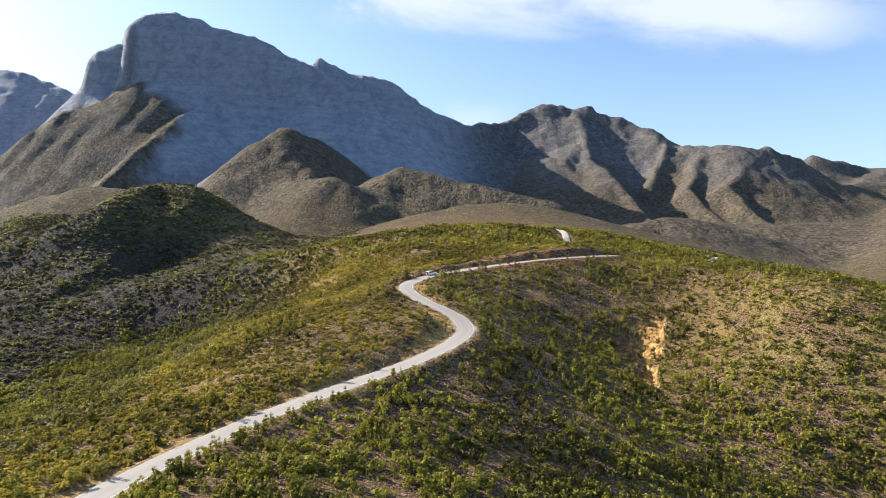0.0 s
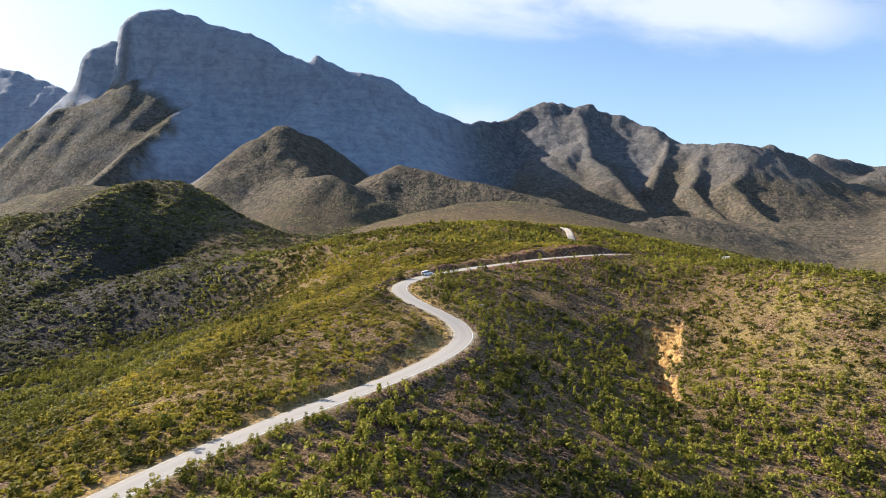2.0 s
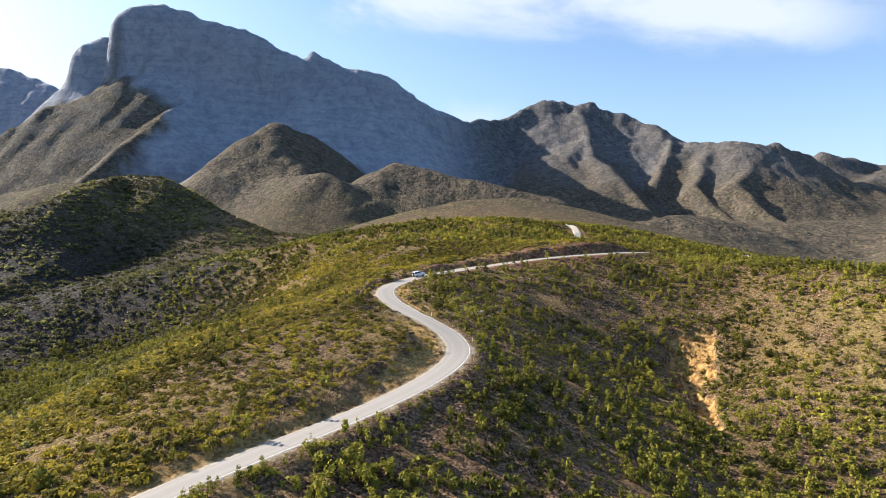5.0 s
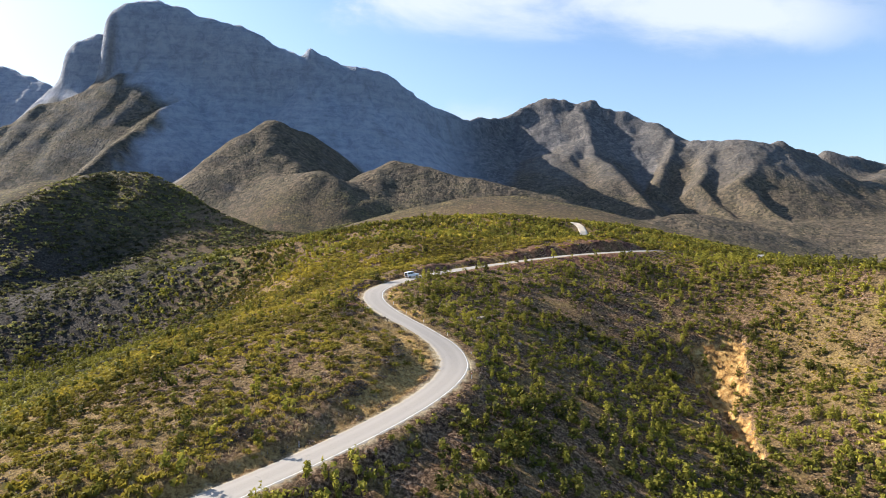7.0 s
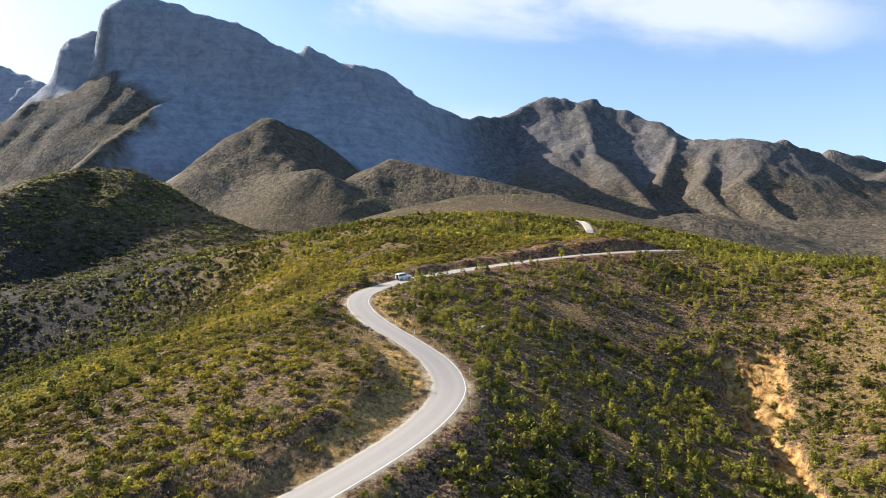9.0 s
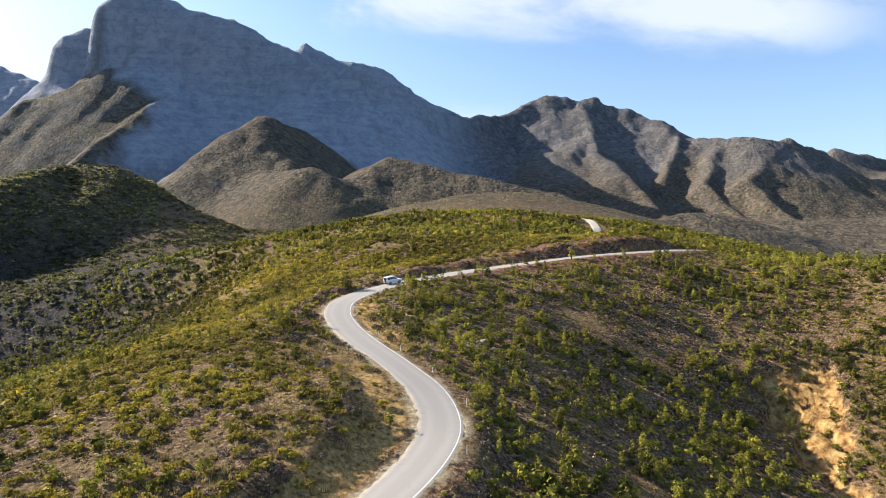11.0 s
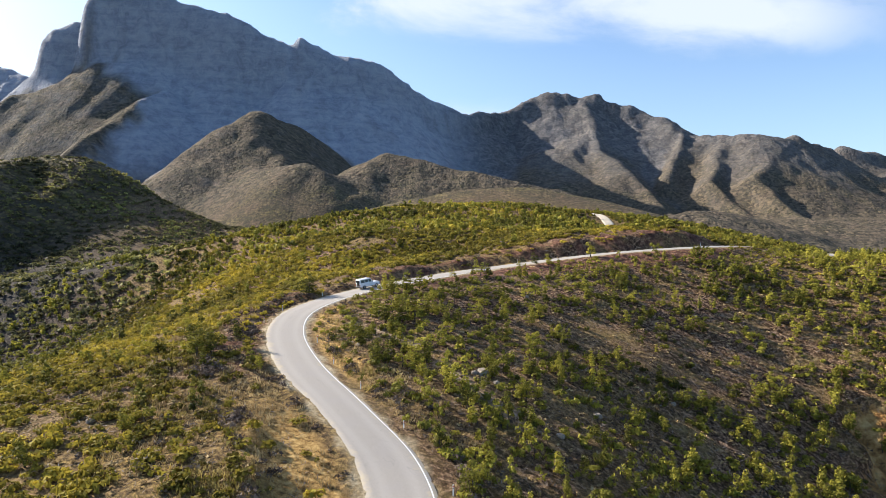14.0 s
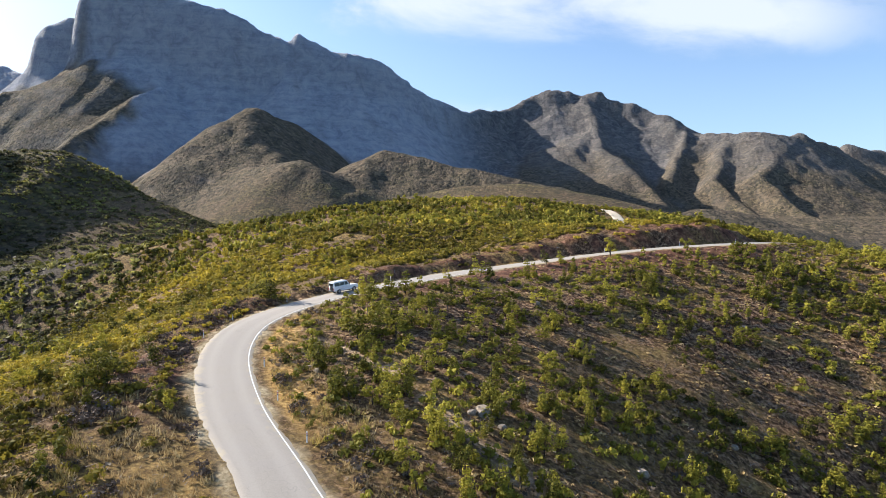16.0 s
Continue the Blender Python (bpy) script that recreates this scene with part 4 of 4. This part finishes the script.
scatter("roadside_brush", "leafless purple-brown dead brush along the road", "dry", 34, ROAD_BRUSH, x, y, rng.uniform(0.45, 1.1, len(x)), tone_of(x, y, rng, 8, 139), 52, (0.8, 1.3))

# dry grass on the banks and verges of the bends


def grass_keep(x, y, dist):
    west = smooth(-dist, 3.3, 4.2) * (1 - smooth(-dist, 16, 30)) * smooth(y, 125, 150) * (1 - smooth(y, 262, 275))
    east = smooth(dist, 3.2, 4.0) * (1 - smooth(dist, 8, 15)) * smooth(y, 195, 210) * (1 - smooth(y, 262, 272))
    return (west + east) * smooth(fbm(x, y, 5, 3, 146), -0.5, 0.3)


LEAF_OLIVE = leaf_material("olive_grass", (0.11, 0.083, 0.030), (0.28, 0.215, 0.070), (0.52, 0.40, 0.13), 0.35)
x, y, rng = spread(57, -75, 26, 120, 275, 2.2, grass_keep, True)
dist, _ = from_road(x, y)
pick = (fbm(x, y, 9, 3, 148) + rng.normal(0, 0.25, len(x)) > 0) | ((dist < 0) & (dist > -10) & (y < 222))
scatter("dry_grass", "straw-coloured dry grass tufts beside the road", "tuft", 17, LEAF_STRAW, x[pick], y[pick], rng.uniform(0.3, 0.8, int(pick.sum())), tone_of(x[pick], y[pick], rng, 8, 150), 58, (0.8, 1.3))
scatter("olive_grass", "olive grass and low herbs beside the road", "tuft", 17, LEAF_OLIVE, x[~pick], y[~pick], rng.uniform(0.3, 0.8, int((~pick).sum())), tone_of(x[~pick], y[~pick], rng, 8, 150), 59, (0.9, 1.5))

x, y, rng = spread(53, -240, -84, 165, 360, 0.42, lambda x, y, d: in_view(x, y) * (1 - smooth(x, -100, -84)) * (0.5 + 0.5 * smooth(fbm(x, y, 20, 3, 147), -0.3, 0.3)))
scatter("vale_brush", "grey-brown leafless brush on the valley side", "dry", 9, ROAD_BRUSH, x, y, rng.uniform(0.4, 0.9, len(x)), tone_of(x, y, rng, 14, 149), 54, (1.0, 1.6))

# the knoll and the ground beyond the cutting
x, y, rng = spread(18, -95, 260, 345, 520, 0.24, lambda x, y, d: in_view(x, y) * (0.35 + 0.65 * smooth(fbm(x, y, 26, 3, 161), -0.3, 0.3)))
part_a = rng.uniform(0, 1, len(x)) < 0.5
tall, tone = rng.uniform(0.8, 2.0, len(x)), tone_of(x, y, rng)
scatter("knoll_heath", "yellow-green heath on the knoll", "heath", 16, LEAF_HEATH, x[part_a], y[part_a], tall[part_a], tone[part_a], 19, (0.6, 1.0))
scatter("knoll_scrub", "dense olive scrub on the knoll", "heath", 16, LEAF_MALLEE, x[~part_a], y[~part_a], tall[~part_a], tone[~part_a], 48, (0.6, 1.0))
x, y, rng = spread(20, -150, 230, 345, 480, 0.045, lambda x, y, d: in_view(x, y) * 1.0)
scatter("knoll_mallee", "taller dark mallee on the knoll", "mallee", 36, LEAF_MALLEE, x, y, rng.uniform(1.6, 3.8, len(x)), tone_of(x, y, rng), 22)

# valley and the round hill
x, y, rng = spread(23, -540, -90, 230, 720, 0.21, lambda x, y, d: 0.8 * in_view(x, y) * ((x < -190) | (y > 345)) * (1 - smooth(x, -118, -76)) * (0.4 + 0.6 * smooth(fbm(x, y, 34, 3, 171), -0.3, 0.3)))
scatter("valley_scrub", "dark olive scrub filling the valley and round hill", "heath", 11, LEAF_FAR, x, y, rng.uniform(0.7, 1.8, len(x)), tone_of(x, y, rng, 60, 173), 24, (0.95, 1.35))
x, y, rng = spread(25, 190, 420, 190, 560, 0.06, lambda x, y, d: in_view(x, y) * 0.8)
scatter("east_scrub", "olive scrub on the falling ground east of the spur", "heath", 17, LEAF_FAR, x, y, rng.uniform(0.9, 2.2, len(x)), tone_of(x, y, rng, 60, 173), 26, (0.6, 1.0))

# fallen sticks and small dead tussocks between the bushes
STICK = plain("bleached_stick", (0.24, 0.20, 0.17), 0.9)


def sticks(seed, count, x0, x1, y0, y1):
    rng = np.random.default_rng(seed)
    x, y = rng.uniform(x0, x1, count), rng.uniform(y0, y1, count)
    dist, _ = from_road(x, y)
    ok = np.abs(dist) > 5.0
    x, y = x[ok], y[ok]
    n = len(x)
    a, half = rng.uniform(0, math.pi, n), rng.uniform(0.12, 0.5, n)
    ux, uy, wd = np.cos(a), np.sin(a), rng.uniform(0.02, 0.045, n)
    up = rng.uniform(0.0, 0.25, n)
    xs = np.stack([x - ux * half - uy * wd, x - ux * half + uy * wd, x + ux * half], 1)
    ys = np.stack([y - uy * half + ux * wd, y - uy * half - ux * wd, y + uy * half], 1)
    zs = land(xs.ravel(), ys.ravel()).reshape(n, 3) + 0.05
    zs[:, 2] += up
    me = mesh_from("fallen_sticks", np.stack([xs, ys, zs], -1).reshape(-1, 3), np.arange(n * 3).reshape(-1, 3), [STICK])
    return tagged(new("fallen_sticks", me), "bleached fallen sticks and dead stems on the slope", "litter", kind="stuff")


sticks(41, 15000, -60, 130, 150, 300)
x, y, rng = spread(42, -60, 130, 165, 300, 0.6, lambda x, y, d: 0.75 + 0 * x)
scatter("dead_tussocks", "small dead tussocks and low litter between bushes", "dry", 7, LEAF_STRAW, x, y, rng.uniform(0.2, 0.5, len(x)), tone_of(x, y, rng, 9, 137), 43, (1.0, 1.8))

# ---------------------------------------------------------------- shrubs that stand on their own beside the bends


def part(name, me, parent, label=""):
    ob = new(name, me)
    ob.parent = parent
    return tagged(ob, label)


def shrub_form(seed, kind, cards):
    rng = np.random.default_rng(seed)
    lv, lf, sv, sf = bush(rng, kind, cards)
    crown = mesh_from("crown", lv, lf, [LEAF_THING])
    trunk = mesh_from("trunk", sv, sf, [BARK])
    return crown, trunk


FORMS = [shrub_form(200 + i, "column" if i % 3 else "mallee", 640) for i in range(8)]


def add_shrub(x, y, height, turn, form, wide=1.0):
    root = tagged(new("mallee_shrub"), "narrow leafy green resprouting shrub on the slope" if form % 3 else "upright green mallee shrub with dark charred stems on the slope", "shrub", "mallee shrubs by the bends")
    crown, trunk = FORMS[form]
    part("crown", crown, root)
    part("trunk", trunk, root, "dark charred stems")
    root.matrix_basis = Matrix.Translation((x, y, ground_at(x, y) - 0.06)) @ Matrix.Rotation(turn, 4, "Z") @ Matrix.Diagonal((height * wide, height * wide, height, 1))


x, y, rng = spread(31, *OWN, 0.15, mallee_keep)
order = rng.permutation(len(x))[:275]
rest = np.setdiff1d(np.arange(len(x)), order)
scatter("bend_scrub", "smaller green shrubs between the mallee by the bends", "mallee", 96, LEAF_MALLEE, x[rest], y[rest], rng.uniform(1.0, 2.2, len(rest)), tone_of(x[rest], y[rest], rng), 32)
for i in order:
    add_shrub(float(x[i]), float(y[i]), float(rng.uniform(1.7, 3.6)), float(rng.uniform(0, 6.28)), int(rng.integers(0, len(FORMS))), float(rng.uniform(0.85, 1.15)))
# taller ones that can be told apart
for sx, sy, sh, sf in ((-2.2, 247.5, 4.2, 1), (-0.5, 245, 4.6, 2), (0.8, 243, 4.3, 4), (2.9, 242.3, 4.4, 5), (5.7, 243.3, 4.2, 7), (1.5, 248.5, 4.6, 1), (4.5, 247.5, 4.0, 2), (7.5, 246.5, 3.8, 4),
                       (-1.8, 232.9, 3.8, 5), (1.1, 225.2, 3.7, 7), (3.0, 226.5, 2.8, 1), (6.4, 227.7, 3.6, 2), (8.1, 228.2, 3.3, 4), (-4.0, 237.0, 3.2, 5), (9.9, 252.9, 4.2, 1), (12.5, 254, 3.6, 7), (1.0, 257.9, 4.4, 2), (3.4, 259.5, 4.6, 4),
                       (5.8, 261.5, 4.2, 5), (-0.6, 261.0, 3.8, 1), (-16.4, 263.6, 5.2, 4), (-18.2, 265.2, 4.6, 5), (-20.5, 267, 4.0, 7), (-22.1, 223.2, 3.4, 0), (-20.6, 224.4, 3.7, 3), (-23.6, 224.8, 2.6, 6), (-28.9, 228.7, 2.4, 1),
                       (18.7, 274.5, 3.8, 2), (20.5, 275.8, 3.2, 4), (27.6, 276, 3.8, 5), (29.5, 277, 3.4, 1), (47, 289.6, 4.4, 0), (33, 287, 3.4, 2), (36, 287, 3.0, 4)):
    add_shrub(sx, sy, sh, sx * 1.7, sf, 1.15)

rng = np.random.default_rng(61)
for py, side, tall in [(y0, off, h) for y0 in np.arange(96, 142, 1.9) for off, h in ((rng.uniform(4.6, 6.2), rng.uniform(1.8, 3.4)),)] + [(123, -5.0, 3.2), (126.5, -4.8, 3.0), (120, -6.5, 2.4), (95, -5.2, 3.6), (91, -6.5, 3.0), (104, -6.8, 2.6), (136, -7.5, 2.6)]:
    at = int(np.abs(ROAD_C[:, 1] - py).argmin())
    sx, sy = ROAD_C[at] + ROAD_R[at] * side
    add_shrub(float(sx), float(sy), float(tall), float(py * 1.3), int(py) % 8, 1.1)

# ---------------------------------------------------------------- guide posts


def box(bm, x0, x1, y0, y1, z0, z1):
    r = bmesh.ops.create_cube(bm, size=1.0, matrix=Matrix.Translation(((x0 + x1) / 2, (y0 + y1) / 2, (z0 + z1) / 2)) @ Matrix.Diagonal((x1 - x0, y1 - y0, z1 - z0, 1)))
    return r["verts"]


def done(bm, name, mat, bevel=0.0, smooth_shade=False):
    if bevel:
        bmesh.ops.bevel(bm, geom=bm.edges[:], offset=bevel, segments=2, affect="EDGES", profile=0.6)
    me = bpy.data.meshes.new(name)
    bm.to_mesh(me)
    bm.free()
    me.materials.append(mat)
    if smooth_shade:
        me.polygons.foreach_set("use_smooth", [True] * len(me.polygons))
    return me


WHITE_PLASTIC = plain("white_plastic", (0.78, 0.78, 0.76), 0.5)
RED_REFLECTOR = plain("red_reflector", (0.55, 0.04, 0.03), 0.3)
BLACK_BAND = plain("black_band", (0.03, 0.03, 0.03), 0.6)

bm = bmesh.new()
box(bm, -0.06, 0.06, -0.025, 0.025, -0.25, 1.0)
post_me = done(bm, "post", WHITE_PLASTIC, 0.008)
bm = bmesh.new()
box(bm, -0.045, 0.045, -0.034, -0.0255, 0.74, 0.88)
reflector_me = done(bm, "reflector", RED_REFLECTOR)
bm = bmesh.new()
box(bm, -0.064, 0.064, -0.029, 0.029, 0.60, 0.66)
band_me = done(bm, "band", BLACK_BAND)


def add_post(x, y):
    s = station(x, y)
    root = tagged(new("guide_post"), "white plastic roadside guide post with red reflector", "guide post", "guide posts along the road")
    part("post", post_me, root)
    part("reflector", reflector_me, root, "small red reflector")
    part("band", band_me, root, "thin dark band")
    root.matrix_basis = Matrix.Translation((x, y, ground_at(x, y))) @ Matrix.Rotation(math.atan2(ROAD_R[s, 1], ROAD_R[s, 0]), 4, "Z")


def post_beside(x, y, side):
    s = station(x, y)
    add_post(float(ROAD_C[s, 0] + side * ROAD_R[s, 0]), float(ROAD_C[s, 1] + side * ROAD_R[s, 1]))


for px, py, side in ((-9.5, 235, 4.3), (-5.3, 225, 4.3), (2.7, 218, 4.3), (6, 208, 4.3), (10, 196, 4.4), (12, 183, 4.4), (-19.6, 254, -4.3), (-20.2, 245, -4.4), (-11.9, 263, -4.4), (3, 277.5, -4.3),
                     (30, 293, -4.2), (48, 296, -4.2), (66, 297, -4.2), (82, 302, -4.2), (-30, 136, 4.3), (-12, 155, -4.4), (-48, 112, -4.3), (20, 285, 4.3)):
    post_beside(px, py, side)

# ---------------------------------------------------------------- boulders
STONE = Mat("pale_quartzite", 0.85, 0.2)
STONE.color(STONE.ramp(STONE.noise(2.2, 6, 0.65), (0.3, (0.13, 0.105, 0.08)), (0.55, (0.27, 0.22, 0.17)), (0.8, (0.40, 0.34, 0.27))))
STONE.bump(STONE.noise(5.0, 6), 0.5, 0.1)


def boulder(seed):
    rng = np.random.default_rng(seed)
    bm = bmesh.new()
    bmesh.ops.create_icosphere(bm, subdivisions=2, radius=1.0)
    for v in bm.verts:
        k = 1 + 0.34 * noise.noise(v.co * 1.1 + Vector((seed, 0, 0))) + 0.14 * noise.noise(v.co * 3.1)
        v.co = v.co * k
        for ax in range(3):
            v.co[ax] = max(-0.82, min(0.82, v.co[ax]))
    return done(bm, "boulder", STONE.m)


BOULDERS = [boulder(5), boulder(9), boulder(14)]
for i, (bx, by, s) in enumerate(((15.8, 226, 0.95), (16.9, 226.8, 0.6), (14.6, 225.2, 0.5), (17.5, 224.0, 0.45), (-3.4, 234.2, 0.35), (-2.2, 233.0, 0.45), (2.6, 430, 1.9), (6.5, 431, 1.3), (41, 437, 1.5),
                                 (24, 214, 0.5), (31, 224, 0.6), (-30, 190, 0.45), (-46, 168, 0.5), (-25, 205, 0.4), (46, 236, 0.5), (61, 263, 0.6), (27, 262, 0.5))):
    ob = tagged(new("boulder", BOULDERS[i % 3]), "pale weathered quartzite boulder among the scrub", "boulder", "boulders in the scrub")
    ob.matrix_basis = Matrix.Translation((bx, by, ground_at(bx, by) + 0.25 * s)) @ Matrix.Rotation(bx * 3.1, 4, "Z") @ Matrix.Diagonal((s * 1.25, s, s * 0.72, 1))

# ---------------------------------------------------------------- the four-wheel drive on the road
CAR_WHITE = plain("car_paint", (0.80, 0.81, 0.82), 0.25, 0.0, 0.25)
CAR_GLASS = plain("car_glass", (0.02, 0.025, 0.03), 0.08)
RUBBER = plain("rubber", (0.02, 0.02, 0.02), 0.8)
STEEL = plain("steel", (0.45, 0.45, 0.46), 0.35, 0.9)
BLACK_PLASTIC = plain("black_plastic", (0.03, 0.03, 0.032), 0.6)
LAMP_RED = plain("tail_lens", (0.5, 0.03, 0.02), 0.25)
LAMP_CLEAR = plain("head_lens", (0.75, 0.75, 0.72), 0.15)


def profile(bm, points, half, taper=0.0, taper_from=0.0):
    """A body pulled across the car's width from a side outline of (y, z)."""
    def side(sign):
        return [bm.verts.new((sign * (half - (taper * max(0.0, z - taper_from))), y, z)) for y, z in points]
    l, r = side(-1), side(1)
    n = len(points)
    bm.faces.new(l[::-1])
    bm.faces.new(r)
    for i in range(n):
        bm.faces.new((l[i], l[(i + 1) % n], r[(i + 1) % n], r[i]))
    bmesh.ops.recalc_face_normals(bm, faces=bm.faces[:])


def wheel_mesh(radius, width, name, mat):
    bm = bmesh.new()
    bmesh.ops.create_cone(bm, cap_ends=True, segments=24, radius1=radius, radius2=radius, depth=width, matrix=Matrix.Rotation(math.pi / 2, 4, "Y"))
    return done(bm, name, mat, 0.03)


def build_car():
    car = tagged(new("four_wheel_drive"), "white long-wheelbase four-wheel drive wagon on the road", "car")
    bm = bmesh.new()
    profile(bm, [(-2.45, 0.48), (-2.48, 1.10), (0.72, 1.14), (1.05, 1.18), (2.35, 1.10), (2.42, 0.95), (2.42, 0.52), (2.0, 0.46), (1.95, 0.62), (1.2, 0.62), (1.1, 0.46), (-1.0, 0.46), (-1.08, 0.62), (-1.85, 0.62), (-1.95, 0.46)], 0.88)
    part("body", done(bm, "body", CAR_WHITE, 0.03), car)
    bm = bmesh.new()
    profile(bm, [(-2.44, 1.08), (-2.40, 2.00), (-2.25, 2.10), (0.10, 2.12), (0.28, 2.04), (0.86, 1.14)], 0.85, 0.10, 1.1)
    cabin = part("cabin", done(bm, "cabin", CAR_WHITE, 0.04), car)
    for sign in (-1, 1):
        for y0, y1, y2 in ((-2.25, -1.25, -1.25), (-1.17, -0.35, -0.35), (-0.27, 0.52, 0.22)):
            bm = bmesh.new()
            vs = [bm.verts.new((sign * (0.862 - 0.10 * (z - 1.1)), yy, z)) for yy, z in ((y0, 1.32), (y1, 1.32), (y2, 1.92), (y0, 1.92))]
            vi = [bm.verts.new((v.co.x - sign * 0.02, v.co.y, v.co.z)) for v in vs]
            bm.faces.new(vs)
            bm.faces.new(vi[::-1])
            for i in range(4):
                bm.faces.new((vs[i], vi[i], vi[(i + 1) % 4], vs[(i + 1) % 4]))
            bmesh.ops.recalc_face_normals(bm, faces=bm.faces[:])
            part("side_window", done(bm, "side_window", CAR_GLASS), cabin, "dark side window")
        bm = bmesh.new()
        box(bm, sign * 0.93 - 0.07, sign * 0.93 + 0.07, 0.55, 0.66, 1.25, 1.50)
        part("wing_mirror", done(bm, "wing_mirror", BLACK_PLASTIC, 0.02), car, "black wing mirror")
        bm = bmesh.new()
        box(bm, sign * 0.78 - 0.07, sign * 0.78 + 0.07, -2.515, -2.47, 0.72, 1.0)
        part("tail_lamp", done(bm, "tail_lamp", LAMP_RED, 0.01), car, "red tail lamp")
        bm = bmesh.new()
        box(bm, sign * 0.62 - 0.11, sign * 0.62 + 0.11, 2.40, 2.45, 0.78, 0.98)
        part("headlight", done(bm, "headlight", LAMP_CLEAR, 0.01), car, "clear headlight")
        bm = bmesh.new()
        box(bm, sign * 0.94 - 0.08, sign * 0.94 + 0.08, -0.95, 1.05, 0.40, 0.46)
        part("side_step", done(bm, "side_step", BLACK_PLASTIC, 0.015), car, "black side step")
    bm = bmesh.new()
    box(bm, -0.62, 0.62, -2.47, -2.43, 1.35, 1.88)
    part("rear_window", done(bm, "rear_window", CAR_GLASS, 0.01), cabin, "dark rear window")
    bm = bmesh.new()
    vs = [bm.verts.new(c) for c in ((-0.74, 0.84, 1.22), (0.74, 0.84, 1.22), (0.70, 0.36, 1.96), (-0.70, 0.36, 1.96))]
    vb = [bm.verts.new((v.co.x, v.co.y - 0.05, v.co.z)) for v in vs]
    bm.faces.new(vs)
    bm.faces.new(vb[::-1])
    for i in range(4):
        bm.faces.new((vs[i], vb[i], vb[(i + 1) % 4], vs[(i + 1) % 4]))
    bmesh.ops.recalc_face_normals(bm, faces=bm.faces[:])
    part("windscreen", done(bm, "windscreen", CAR_GLASS), cabin, "dark windscreen")
    for name, y0, y1, z0, z1, mat in (("rear_bumper", -2.62, -2.46, 0.46, 0.64, BLACK_PLASTIC), ("front_bumper", 2.42, 2.60, 0.46, 0.68, BLACK_PLASTIC), ("grille", 2.41, 2.44, 0.74, 1.02, BLACK_PLASTIC)):
        bm = bmesh.new()
        w = 0.86 if "bumper" in name else 0.48
        box(bm, -w, w, y0, y1, z0, z1)
        part(name, done(bm, name, mat, 0.02), car, "black " + name.replace("_", " "))
    bm = bmesh.new()
    bmesh.ops.create_cone(bm, cap_ends=True, segments=20, radius1=0.36, radius2=0.36, depth=0.2, matrix=Matrix.Translation((0.2, -2.62, 1.05)) @ Matrix.Rotation(math.pi / 2, 4, "X"))
    part("spare_wheel", done(bm, "spare_wheel", RUBBER, 0.02), car, "spare wheel on the rear door")
    tyre, rim = wheel_mesh(0.39, 0.25, "tyre", RUBBER), wheel_mesh(0.22, 0.265, "rim", STEEL)
    for sx in (-0.76, 0.76):
        for sy in (-1.46, 1.57):
            wheel = new("wheel")
            wheel.parent = car
            wheel.location = (sx, sy, 0.39)
            part("tyre", tyre, wheel, "black tyre")
            part("rim", rim, wheel, "steel rim")
    return car


car = build_car()
cs = station(-4, 268)
climb = math.atan2(ROAD_Z[cs + 2] - ROAD_Z[cs - 2], 4.0)
along = Vector((-ROAD_R[cs, 1], ROAD_R[cs, 0], math.tan(climb))).normalized()
right = Vector((ROAD_R[cs, 0], ROAD_R[cs, 1], 0))
m = Matrix((right, along, right.cross(along))).transposed().to_4x4()
spot = Vector((*ROAD_C[cs], ROAD_Z[cs] + 0.05)) + right * -1.5
car.matrix_basis = Matrix.Translation(spot) @ m
